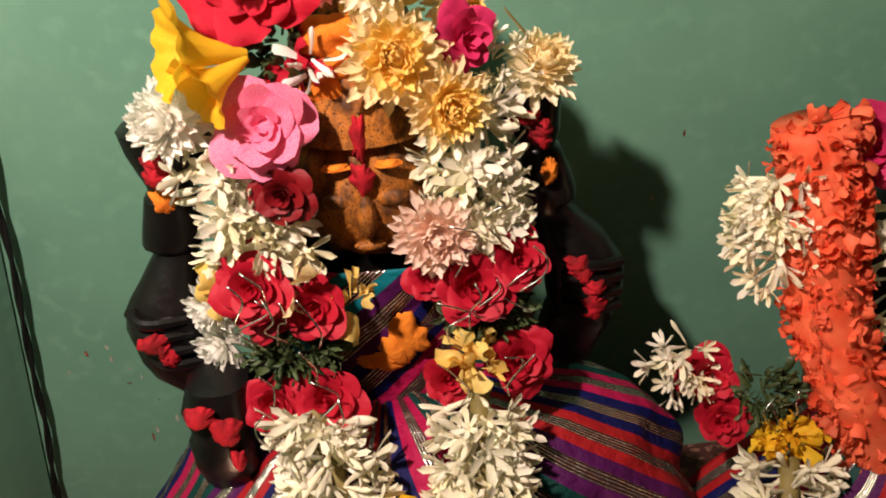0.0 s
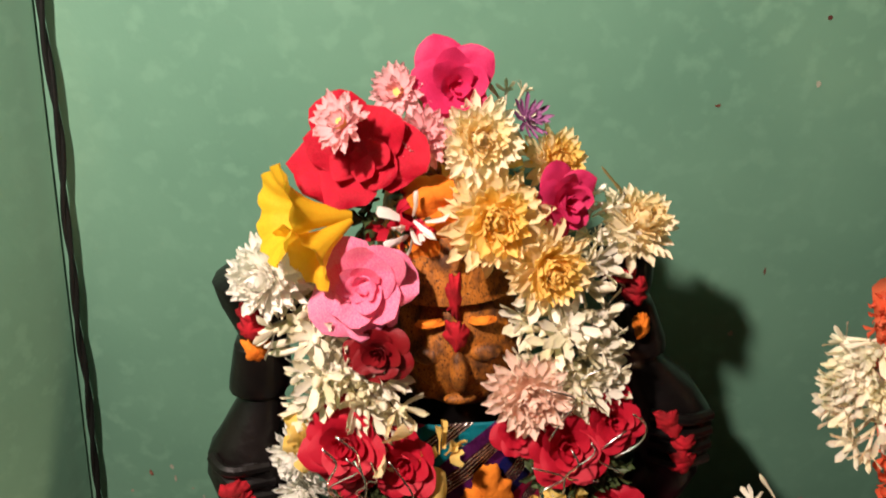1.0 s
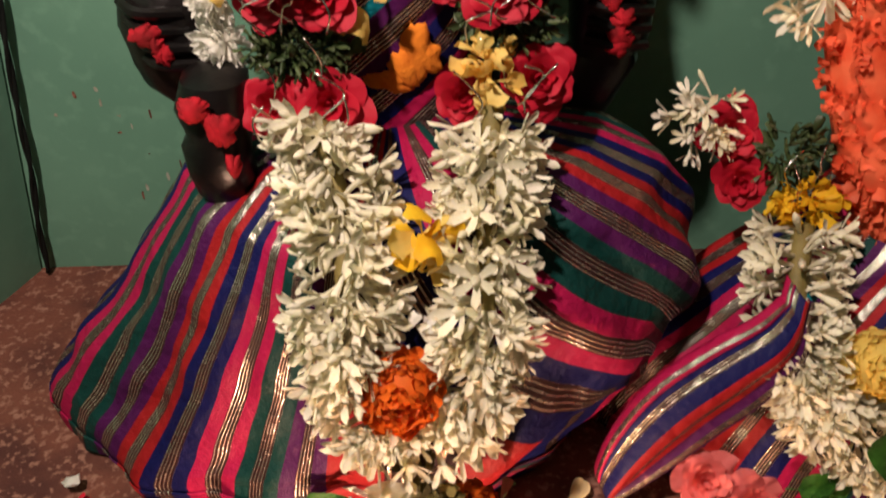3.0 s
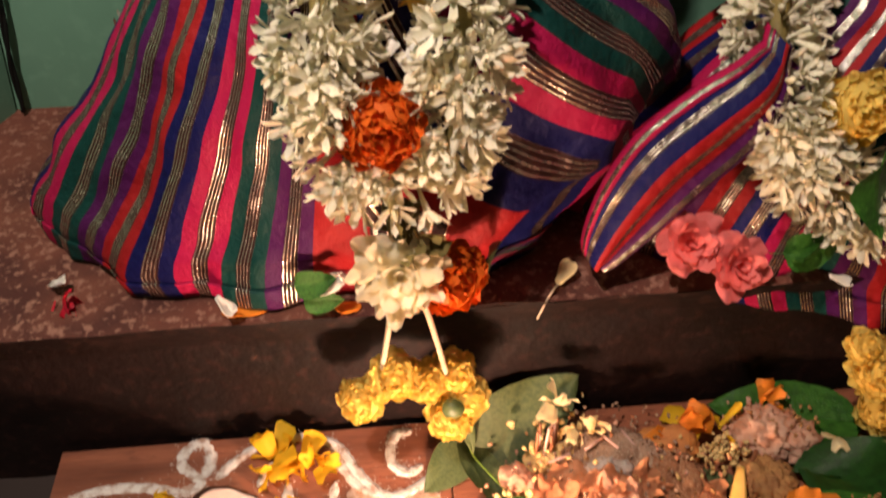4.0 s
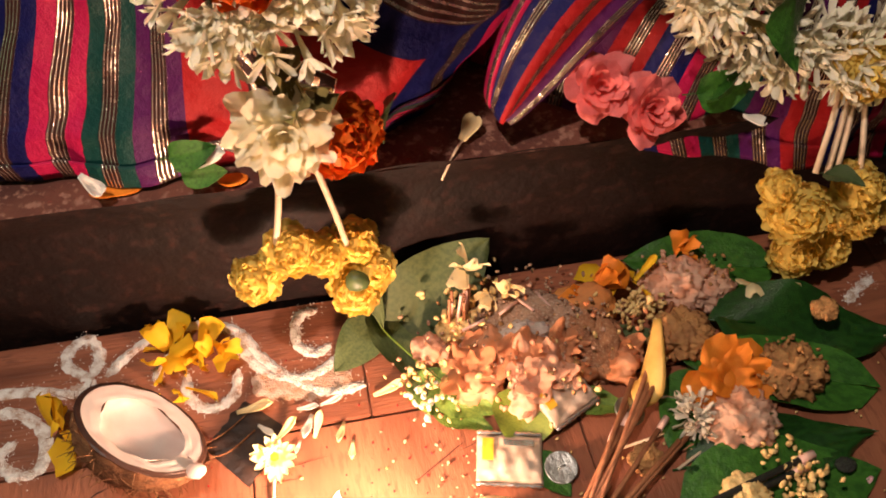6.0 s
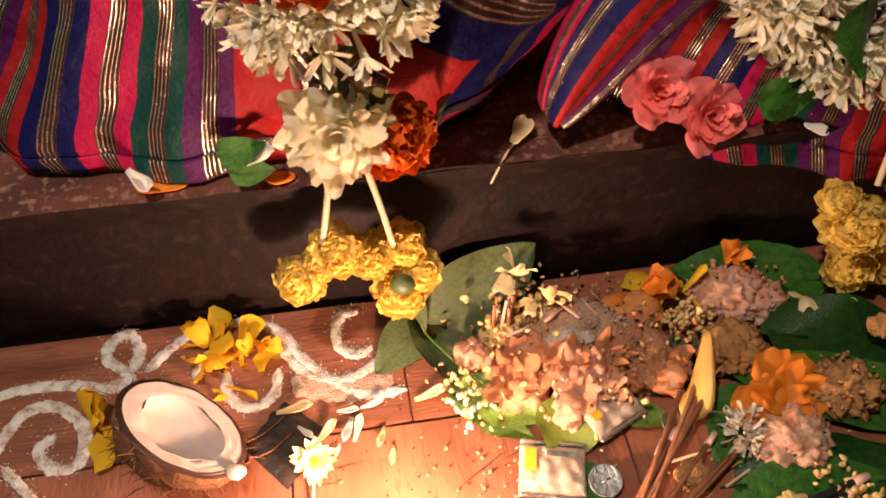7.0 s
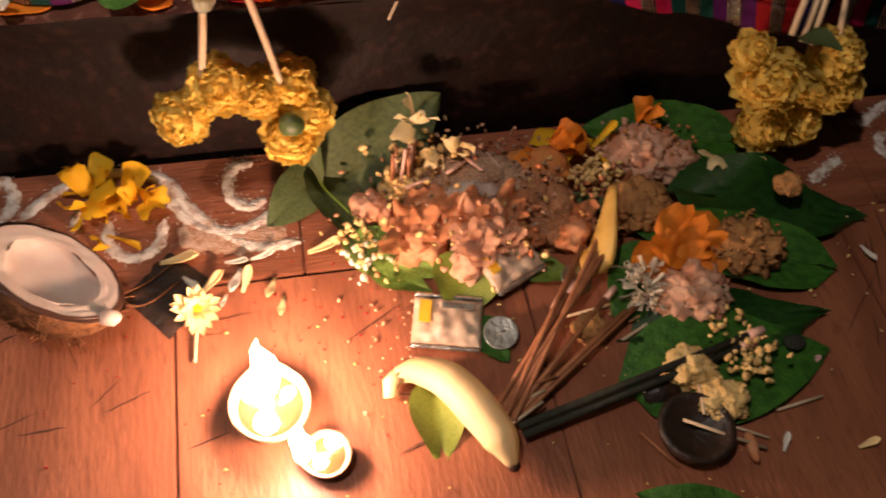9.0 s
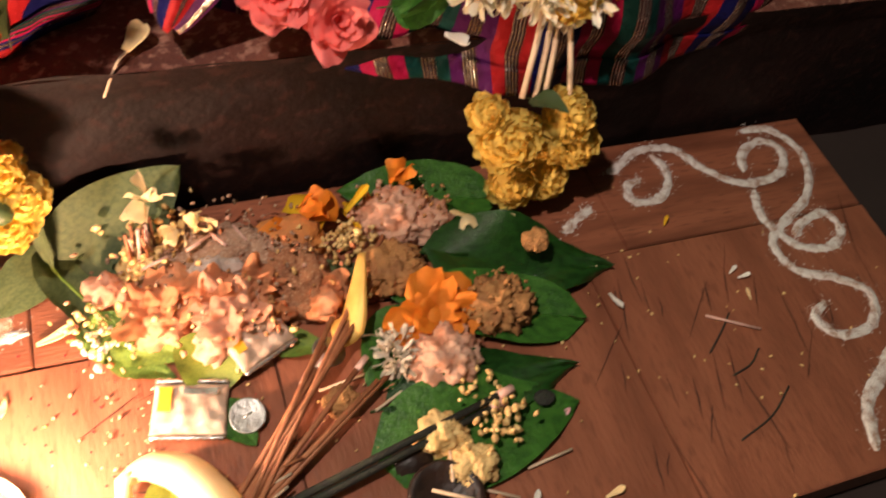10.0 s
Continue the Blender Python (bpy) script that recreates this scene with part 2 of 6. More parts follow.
plain("ground", "dark bare floor in front of the shrine", "floor", -3, 3, -2.4, 1.0, -0.4, -0.05, m=M_GROUND)
plain("wall_front", "plain plastered wall at the far side of the room", "wall", -3, 3, -2.4, -2.25, -0.3, 2.6)
plain("wall_right", "plain plastered wall closing the room", "wall", 2.6, 2.75, -2.4, 1.0, -0.3, 2.6)
plain("wall_west", "plain plastered wall closing the room", "wall", -2.0, -1.85, -2.4, 1.0, -0.3, 2.6)
plain("ceiling", "plain whitewashed ceiling", "ceiling", -3, 3, -2.4, 1.0, 2.6, 2.7)

# scuffs where the paint has chipped off the back wall
M_CHIP = mat("bare_plaster_chip", (0.34, 0.36, 0.28), 0.9, (0.25, 0.2, 0.14), 90, 0.6, 200)
rng = random.Random(77)
for k in range(26):
    x, z = (rng.uniform(-0.34, -0.18), rng.uniform(0.26, 0.40)) if k < 16 else (rng.uniform(-0.3, 0.5), rng.uniform(0.45, 0.9))
    w, h = rng.uniform(0.0008, 0.003), rng.uniform(0.001, 0.006)
    bm = bmesh.new()
    ring = [bm.verts.new((x + w * math.cos(a) * rng.uniform(0.6, 1.3), WALL_Y - 0.0006, z + h * math.sin(a) * rng.uniform(0.6, 1.3))) for a in np.linspace(0, 5.6, 8).tolist()]
    bm.faces.new(ring)
    part("paint_chip", bm, M_CHIP if k % 3 else M_SOIL, bpy.data.objects["wall_back"], smooth=False)

# stone ledge that carries the statues: dark brown front, its colour lowered further for shade; dusty top
ledge = thing("stone_ledge", "stone ledge with a near-black front and a dusty red top", "ledge", kind="structure")
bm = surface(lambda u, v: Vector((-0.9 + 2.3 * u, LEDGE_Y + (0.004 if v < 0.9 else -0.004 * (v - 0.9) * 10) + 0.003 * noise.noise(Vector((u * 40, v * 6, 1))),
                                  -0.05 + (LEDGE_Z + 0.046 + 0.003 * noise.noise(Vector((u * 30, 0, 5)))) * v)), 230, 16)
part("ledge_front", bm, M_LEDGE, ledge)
bm = surface(lambda u, v: Vector((-0.9 + 2.3 * u, LEDGE_Y - 0.003 + (WALL_Y + 0.004 - LEDGE_Y) * v,
                                  LEDGE_Z - 0.004 * (1 - min(1, v * 25)) + 0.002 * noise.noise(Vector((u * 40, v * 9, 3))) - 0.002)), 230, 30)
part("ledge_top", bm, M_SOIL, ledge)

# wooden board in front of the ledge, laid from single planks
board = thing("wooden_board", "low reddish wooden board of joined planks, oil-stained", "wooden board")
G = 0.0006
PLANKS = [
    (-0.315, 0.062, 0.283, 0.412, 0), (0.062, 0.578, 0.283, 0.412, 0), (0.578, 0.862, 0.286, 0.412, 0),
    (-0.315, -0.041, -0.02, 0.282, 1), (-0.041, 0.235, -0.02, 0.282, 1), (0.235, 0.528, -0.02, 0.282, 1), (0.528, 0.862, 0.03, 0.285, 1),
]
for k, (x0, x1, y0, y1, way) in enumerate(PLANKS):
    part("plank", box(x0 + G, x1 - G, y0 + G, y1 - G, -0.046, -0.0005 * (k % 3), 0.0012), M_BOARD_Y if way else M_BOARD, board, smooth=False)

# cable in the corner of the walls
cable = bmesh.new()
for turn in (0.0, math.pi):
    merge(cable, tube([(-0.282 + (z - 0.878) * 0.148 + 0.004 * noise.noise(Vector((z * 11, 0, 2))) + 0.0016 * math.cos(z * 46 + turn), WALL_Y - 0.014 + 0.0016 * math.sin(z * 46 + turn), z)
                       for z in np.linspace(0.17, 1.4, 200).tolist()], 0.0024, 8))
ob = part("cable", cable, M_CABLE, None)
tagged(ob, "dark cable running down the corner of the green walls", "cable")


# ---- the statues ----
def dab(p, s):
    """A thin ragged smear of powder on the stone."""
    bm = ball((0, 0, 0), (1, 1, 1), 0, 4)
    for v in bm.verts:
        a = math.atan2(v.co.z, v.co.x)
        k = 1 + 0.55 * noise.noise(Vector((math.cos(a) * 1.6 + p[0] * 70, math.sin(a) * 1.6, p[2] * 90))) + 0.2 * noise.noise(Vector((math.cos(a) * 6, math.sin(a) * 6, p[2] * 190)))
        v.co = Vector((p[0] + v.co.x * s[0] * k, p[1] + v.co.y * 0.0035 + 0.35 * (1 - (v.co.x**2 + v.co.z**2)) * -0.003 + 0.004 * (v.co.x**2), p[2] + v.co.z * s[2] * k))
    return bm


def loft(rows, sides=14):
    """Carved stone built up in tiers: rows of (x, y, z, half width, half depth), squarish in plan."""
    b = bmesh.new()
    rings = []
    for x, y, z, rx, ry in rows:
        ring = []
        for k in range(sides):
            a = 2 * math.pi * (k + 0.5) / sides
            c, q = math.cos(a), math.sin(a)
            n = 1 + 0.05 * noise.noise(Vector((x * 60 + c, z * 60, q)))
            ring.append(b.verts.new((x + rx * n * math.copysign(abs(c) ** 0.8, c), y + ry * n * math.copysign(abs(q) ** 0.8, q), z)))
        rings.append(ring)
    for p, q in zip(rings, rings[1:]):
        for k in range(sides):
            b.faces.new((p[k], p[(k + 1) % sides], q[(k + 1) % sides], q[k]))
    b.faces.new(rings[0])
    b.faces.new(rings[-1])
    return b


def statue(name, dx, label, arms=True):
    bm = bmesh.new()
    slots = []

    def add(other, slot):
        before = len(bm.faces)
        merge(bm, other)
        bm.faces.ensure_lookup_table()
        for f in bm.faces[before:]:
            f.material_index = slot

    add(ball((0.02, 0.64, 0.42), (0.10, 0.065, 0.24), 0.004), 0)
    add(tube([(0.02, 0.63, 0.16), (0.02, 0.62, 0.22), (0.02, 0.62, 0.3)], [0.15, 0.14, 0.1], 24), 0)
    add(tube([(0.02, 0.615, 0.56), (0.02, 0.61, 0.62)], [0.035, 0.033], 20), 0)
    add(ball((0.020, 0.612, 0.650), (0.053, 0.050, 0.062), 0.004, 4, 60), 1)
    add(tube([(0.021, 0.618, 0.69), (0.021, 0.622, 0.72), (0.022, 0.632, 0.76), (0.022, 0.64, 0.80), (0.022, 0.645, 0.825)], [0.054, 0.052, 0.044, 0.032, 0.012], 24), 2)
    add(ball((0.021, 0.558, 0.648), (0.007, 0.01, 0.017), 0.001, 2), 1)
    for s in (-1, 1):
        add(ball((0.021 + s * 0.019, 0.566, 0.658), (0.012, 0.006, 0.007), 0.0, 2), 1)
    add(ball((0.021, 0.563, 0.622), (0.012, 0.005, 0.004), 0.0, 2), 1)
    add(dab((0.021, 0.559, 0.678), (0.009, 0.004, 0.012)), 3)
    for px, pz, w in ((0.004, 0.736, 0.016), (0.014, 0.752, 0.018), (0.004, 0.770, 0.016), (0.020, 0.774, 0.014)):
        add(ball((px, 0.584, pz), (w, 0.010, w * 0.8), 0.010, 3, 60), 4)
    add(dab((0.021, 0.567, 0.702), (0.006, 0.005, 0.017)), 3)
    add(dab((0.002, 0.565, 0.684), (0.009, 0.005, 0.003)), 4)
    add(dab((0.040, 0.565, 0.684), (0.009, 0.005, 0.003)), 4)
    if arms:
        add(loft([(-0.118, 0.60, 0.717, 0.016, 0.016), (-0.115, 0.60, 0.713, 0.031, 0.026), (-0.113, 0.60, 0.700, 0.031, 0.028), (-0.117, 0.60, 0.672, 0.018, 0.020), (-0.119, 0.60, 0.663, 0.0155, 0.017),
                  (-0.120, 0.60, 0.660, 0.019, 0.020), (-0.125, 0.60, 0.630, 0.0225, 0.022), (-0.126, 0.60, 0.622, 0.0228, 0.0225), (-0.124, 0.60, 0.616, 0.0165, 0.018),
                  (-0.128, 0.598, 0.608, 0.018, 0.019), (-0.132, 0.595, 0.596, 0.023, 0.023), (-0.138, 0.592, 0.586, 0.024, 0.024), (-0.138, 0.59, 0.573, 0.033, 0.030), (-0.141, 0.588, 0.556, 0.033, 0.032),
                  (-0.141, 0.59, 0.538, 0.030, 0.030), (-0.139, 0.592, 0.530, 0.032, 0.031), (-0.134, 0.595, 0.508, 0.033, 0.028), (-0.118, 0.60, 0.485, 0.026, 0.028), (-0.10, 0.61, 0.46, 0.03, 0.03)]), 0)
        add(tube(curve([(-0.09, 0.61, 0.69), (-0.06, 0.63, 0.66), (-0.02, 0.64, 0.58)]), [0.028] * 17, 14), 0)
        add(loft([(-0.100, 0.535, 0.546, 0.012, 0.012), (-0.100, 0.53, 0.541, 0.023, 0.022), (-0.104, 0.525, 0.522, 0.025, 0.025), (-0.102, 0.522, 0.502, 0.0205, 0.022), (-0.104, 0.522, 0.495, 0.024, 0.0245),
                  (-0.105, 0.522, 0.476, 0.023, 0.024), (-0.100, 0.53, 0.452, 0.026, 0.024), (-0.088, 0.545, 0.425, 0.024, 0.022), (-0.07, 0.56, 0.41, 0.018, 0.018)]), 0)
        add(loft([(0.142, 0.62, 0.714, 0.022, 0.020), (0.143, 0.62, 0.702, 0.0265, 0.024), (0.150, 0.62, 0.678, 0.019, 0.02), (0.153, 0.62, 0.665, 0.013, 0.015),
                  (0.154, 0.62, 0.661, 0.017, 0.018), (0.160, 0.62, 0.630, 0.0215, 0.022), (0.161, 0.62, 0.621, 0.022, 0.0225), (0.160, 0.62, 0.614, 0.0165, 0.018),
                  (0.165, 0.62, 0.605, 0.019, 0.02), (0.178, 0.615, 0.586, 0.028, 0.028), (0.190, 0.612, 0.560, 0.032, 0.032), (0.190, 0.612, 0.532, 0.031, 0.03), (0.188, 0.614, 0.516, 0.026, 0.027),
                  (0.186, 0.614, 0.509, 0.029, 0.029), (0.175, 0.62, 0.47, 0.027, 0.027), (0.16, 0.63, 0.43, 0.03, 0.03)]), 0)
        # knuckles carved in the stone
        for k in range(4):
            add(tube(curve([(-0.164 + 0.002 * k, 0.570, 0.578 - 0.013 * k), (-0.150 + 0.003 * k, 0.556, 0.575 - 0.013 * k), (-0.122 + 0.002 * k, 0.564, 0.571 - 0.013 * k)], 5), 0.0045, 8), 0)
            add(tube(curve([(0.166, 0.586, 0.578 - 0.014 * k), (0.19, 0.578, 0.576 - 0.014 * k), (0.214, 0.590, 0.570 - 0.014 * k)], 5), 0.0045, 8), 0)
        for p, s, slot in [((-0.117, 0.572, 0.692), (0.012, 0.005, 0.012), 3), ((-0.119, 0.585, 0.661), (0.010, 0.004, 0.012), 4), ((-0.150, 0.556, 0.560), (0.014, 0.005, 0.010), 3),
                           ((-0.142, 0.557, 0.549), (0.008, 0.004, 0.011), 3), ((-0.108, 0.500, 0.533), (0.012, 0.005, 0.010), 3), ((-0.094, 0.500, 0.517), (0.012, 0.005, 0.015), 3), ((-0.090, 0.500, 0.492), (0.007, 0.004, 0.010), 3),
                           ((0.135, 0.59, 0.70), (0.014, 0.005, 0.006), 3), ((0.15, 0.592, 0.688), (0.011, 0.005, 0.01), 3), ((0.157, 0.598, 0.652), (0.008, 0.004, 0.011), 4),
                           ((0.182, 0.581, 0.575), (0.012, 0.005, 0.01), 3), ((0.19, 0.58, 0.556), (0.013, 0.006, 0.009), 3), ((0.188, 0.581, 0.538), (0.013, 0.005, 0.013), 3)]:
            for j in range(3):
                o = Vector((noise.noise(Vector((p[0] * 300, j * 9, 1))), 0, noise.noise(Vector((p[2] * 300, j * 9, 7)))))
                add(dab((p[0] + o.x * s[0], p[1] - 0.003 - 0.001 * j, p[2] + o.z * s[2]), (s[0] * 0.72, s[1], s[2] * 0.76)), slot)
    for v in bm.verts:
        v.co.x += dx
    ob = part(name, bm, [M_STONE, M_TURMERIC, M_TURMERIC, M_KUMKUM, M_SANDAL], None)
    ob.data.set_sharp_from_angle(angle=radians(38))
    return tagged(ob, label, "statue")


statue("stone_statue", 0.0, "black stone shrine statue dabbed with red powder, seated on a ledge")
statue("stone_statue", 0.50, "second black stone shrine statue standing behind garlands", arms=False)


# ---- cloth ----
def skirt(name, material, cx, cy, rows, z_top, hem, label, pleats, seed):
    """rows: height, reach to one side, reach to the front, reach to the other side."""
    # even steps along the hem
    angles = np.linspace(math.pi, 2 * math.pi, 400)
    rl, rf, rr = table(rows, hem(0.5) + 0.03)
    px = np.where(np.cos(angles) < 0, rl, rr) * np.sign(np.cos(angles)) * np.abs(np.cos(angles)) ** 0.8
    py = rf * np.abs(np.sin(angles)) ** 0.8
    run = np.r_[0, np.cumsum(np.hypot(np.diff(px), np.diff(py)))]
    run /= run[-1]

    def fn(u, v):
        a = float(np.interp(u, run, angles))
        z0 = hem(u)
        z = z_top + (z0 - z_top) * v
        rl, rf, rr = table(rows, z)
        side = rl if math.cos(a) < 0 else rr
        e = 0.8
        c, s = math.cos(a), -math.sin(a)
        x = cx + side * math.copysign(abs(c) ** e, c)
        y = cy - rf * abs(s) ** e
        w = pleats * (0.25 + 0.75 * v)
        d = w * math.sin(u * 47 + 3 * noise.noise(Vector((u * 6, v * 2, seed)))) + 0.017 * noise.noise(Vector((u * 8, v * 4, seed + 3))) * (0.3 + v)
        d += 0.006 * noise.noise(Vector((u * 24, v * 8, seed + 8)))
        # folds that run down along the knee, and a slack roll above the hem
        knee = min(1.0, max(0.0, (u - 0.5) / 0.15))
        d += 0.0065 * knee * math.sin((u - 0.30 * v) * 44 + 2.5 * noise.noise(Vector((u * 5, v * 5, seed + 5)))) * math.sin(math.pi * min(1, v * 1.1))
        d += 0.007 * math.exp(-((v - 0.84) / 0.035) ** 2) * (0.6 + noise.noise(Vector((u * 9, 0, seed))))
        return Vector((x + c * d, y - s * d, z))
    root = thing(name, label, "saree")
    ob = part("drape", surface(fn, 220, 60), material, root)
    ob.modifiers.new("thick", "SOLIDIFY").thickness = 0.0015
    mid = Vector((cx, cy + 0.05, 0))

    def hem_fn(u, v):
        p = fn(u, 0.925 + 0.07 * v)
        out = Vector((p.x - mid.x, p.y - mid.y, 0)).normalized()
        return p + out * (0.0022 + 0.0012 * noise.noise(Vector((u * 50, v * 3, 3))))
    ob = part("hem_border", surface(hem_fn, 220, 6), material, root, "folded hem of the same striped silk")
    ob.modifiers.new("thick", "SOLIDIFY").thickness = 0.001
    return root


skirt("striped_saree", M_SAREE, 0.02, 0.60,
      [(0.16, 0.325, 0.172, 0.15), (0.20, 0.325, 0.174, 0.17), (0.25, 0.292, 0.170, 0.235), (0.30, 0.255, 0.168, 0.27), (0.35, 0.222, 0.165, 0.262), (0.40, 0.19, 0.16, 0.245), (0.44, 0.165, 0.145, 0.215),
       (0.47, 0.12, 0.11, 0.16), (0.485, 0.05, 0.05, 0.06)],
      0.485, lambda u: LEDGE_Z + 0.001, "striped silk saree in red, navy, pink and green with metallic threads", 0.0035, 2.0)
skirt("striped_saree", M_SAREE2, 0.53, 0.60,
      [(0.10, 0.30, 0.200, 0.30), (0.15, 0.345, 0.200, 0.32), (0.18, 0.335, 0.196, 0.32), (0.25, 0.285, 0.178, 0.29), (0.32, 0.215, 0.165, 0.25), (0.38, 0.15, 0.14, 0.20), (0.43, 0.10, 0.09, 0.12), (0.45, 0.05, 0.05, 0.05)],
      0.45, lambda u: LEDGE_Z - 0.060 * math.sin(math.pi * min(1, max(0, (u - 0.12) / 0.88))) + 0.001, "second striped silk saree, its hem hanging over the ledge", 0.004, 9.0)
bm = surface(lambda u, v: Vector((0.02 + 0.085 * math.sin((u - 0.5) * 3.0), 0.645 - 0.085 * math.cos((u - 0.5) * 3.0) + 0.004 * noise.noise(Vector((u * 9, v * 7, 4))), 0.60 - 0.16 * v)), 60, 40)
ob = part("bodice_cloth", bm, M_BLOUSE, None)
ob.modifiers.new("thick", "SOLIDIFY").thickness = 0.001
tagged(ob, "striped bodice cloth in teal, pink and purple with silver threads", "cloth")
smear = dab((0.040, 0.558, 0.537), (0.016, 0.002, 0.020))
merge(smear, dab((0.022, 0.558, 0.518), (0.020, 0.002, 0.009)))
merge(smear, dab((0.031, 0.5575, 0.528), (0.014, 0.002, 0.014)))
ob = part("powder_smear", smear, M_SANDAL, None)
tagged(ob, "orange powder smeared over the statue's bodice", "powder", kind="stuff")


# ---- flowers and leaves ----
M_WHITE = mat("white_petal", (0.94, 0.93, 0.87), 0.6, (0.92, 0.89, 0.78), 60, 0.2, 400, 0.3, sss=0.32, island=0.12)
M_JASMINE = mat("tuberose_petal", (0.92, 0.87, 0.72), 0.55, (0.83, 0.78, 0.50), 45, 0.2, 400, 0.35, sss=0.15, island=0.25)
M_BUD = mat("single_tuberose_petal", (0.92, 0.87, 0.72), 0.55, (0.83, 0.78, 0.50), 45, 0.2, 400, 0.35, sss=0.15, each=0.25)
M_CREAM = mat("cream_petal", (0.95, 0.82, 0.50), 0.65, (0.94, 0.74, 0.36), 60, 0.2, 400, 0.3, sss=0.32, island=0.12)
M_IVORY = mat("ivory_petal", (0.95, 0.89, 0.68), 0.65, (0.94, 0.83, 0.54), 60, 0.2, 400, 0.2, sss=0.3, island=0.08)
M_YMUM = mat("pale_yellow_petal", (0.95, 0.73, 0.24), 0.65, (0.94, 0.62, 0.13), 60, 0.2, 400, 0.3, sss=0.32, island=0.12)
M_PEACH = mat("peach_petal", (0.94, 0.76, 0.64), 0.65, (0.92, 0.64, 0.50), 50, 0.2, 400, 0.3, sss=0.32, island=0.12)
M_YELLOW = mat("yellow_petal", (0.92, 0.60, 0.03), 0.6, (0.90, 0.50, 0.02), 40, 0.2, 300, 0.25, sss=0.3, island=0.12)
M_MARI = mat("marigold_petal", (0.95, 0.75, 0.22), 0.8, (0.95, 0.68, 0.13), 60, 0.2, 400, 0.12, sss=0.35, island=0.2)
M_ORANGE = mat("orange_petal", (0.80, 0.17, 0.012), 0.6, (0.72, 0.11, 0.01), 60, 0.2, 400, 0.3, sss=0.1, island=0.2)
M_CROSS = mat("coral_orange_petal", (0.82, 0.16, 0.07), 0.6, (0.74, 0.085, 0.03), 40, 0.2, 400, 0.3, sss=0.15, island=0.25)
M_RED = mat("red_rose_petal", (0.52, 0.010, 0.036), 0.55, (0.50, 0.008, 0.022), 50, 0.2, 300, 0.35, sss=0.1, island=0.25)
M_DARKRED = mat("dark_red_petal", (0.22, 0.004, 0.008), 0.5, (0.14, 0.003, 0.006), 50, 0.2, 300, 0.35, island=0.2)
M_HIBI = mat("hibiscus_petal", (0.60, 0.006, 0.035), 0.5, (0.48, 0.005, 0.02), 35, 0.4, 120, 0.3, sss=0.15)
M_PINK = mat("pink_petal", (0.91, 0.29, 0.43), 0.6, (0.86, 0.14, 0.30), 45, 0.2, 300, 0.3, sss=0.15, island=0.15)
M_PALEPINK = mat("pale_pink_petal", (0.88, 0.58, 0.58), 0.55, (0.86, 0.42, 0.45), 60, 0.2, 300, 0.3, sss=0.32, island=0.12)
M_MAGENTA = mat("magenta_petal", (0.70, 0.04, 0.16), 0.5, (0.60, 0.02, 0.10), 45, 0.2, 300, 0.3, sss=0.15, island=0.2)
M_CORAL = mat("salmon_petal", (0.84, 0.22, 0.20), 0.5, (0.76, 0.14, 0.13), 45, 0.2, 300, 0.3, sss=0.15, island=0.15)
M_VIOLET = mat("violet_petal", (0.30, 0.10, 0.25), 0.5, None, 45, 0.2, 300, island=0.2)
M_LEAF = mat("green_leaf", (0.042, 0.135, 0.018), 0.40, (0.022, 0.080, 0.012), 14, 0.5, 40, 0.22, island=0.2)
M_LEAFDEEP = mat("deep_glossy_leaf", (0.014, 0.058, 0.009), 0.28, (0.008, 0.034, 0.006), 20, 0.4, 80, 0.4)
M_LEAFOLIVE = mat("dull_olive_leaf", (0.080, 0.105, 0.036), 0.5, (0.045, 0.070, 0.022), 26, 0.4, 120, 0.3, island=0.15)
M_LEAFLIGHT = mat("fresh_light_leaf", (0.15, 0.24, 0.035), 0.45, (0.085, 0.16, 0.022), 26, 0.4, 120, 0.35, island=0.15)
M_LEAFDARK = mat("dark_herb_leaf", (0.055, 0.075, 0.025), 0.5, (0.03, 0.055, 0.015), 60, 0.2, 200, 0.4, island=0.4)
M_LEAFPALE = mat("yellowing_leaf", (0.19, 0.235, 0.03), 0.45, (0.13, 0.18, 0.02), 40, 0.2, 160, 0.4, island=0.2)
M_STEM = mat("pale_stem", (0.62, 0.50, 0.34), 0.6, (0.55, 0.40, 0.26), 60, 0.2, 300)
M_OLIVE = mat("dry_olive_stalk", (0.22, 0.17, 0.05), 0.65, (0.14, 0.11, 0.03), 50, 0.3, 300, island=0.4)
M_TINSEL = mat("silver_thread", (0.85, 0.82, 0.78), 0.22, (0.7, 0.68, 0.64), 60, 0, metal=1.0)


def petal(bm, m, length, width, cup=0.2, curl=0.2, power=0.65, wave=0.0, nu=3, nv=4, keep=0.25):
    """One petal along +y of the pose m, curling up towards its tip."""
    grid = []
    for j in range(nv + 1):
        v = math.sin(math.pi / 2 * j / nv)
        t = min(1.0, v / power)
        w = width * (keep + (1 - keep) * t * t * (3 - 2 * t)) * math.sqrt(max(0.05, 1 - max(0.0, (v - power) / (1.02 - power)) ** 2))
        row = []
        for i in range(nu + 1):
            s = 2 * i / nu - 1
            z = length * curl * v * v + cup * width * s * s * (0.3 + v) + wave * length * math.sin(s * 5 + v * 7 + i) * v
            row.append(bm.verts.new(m @ Vector((s * w, length * v * (1 - 0.12 * s * s * v), z))))
        grid.append(row)
    for j in range(nv):
        for i in range(nu):
            bm.faces.new((grid[j][i], grid[j][i + 1], grid[j + 1][i + 1], grid[j + 1][i]))


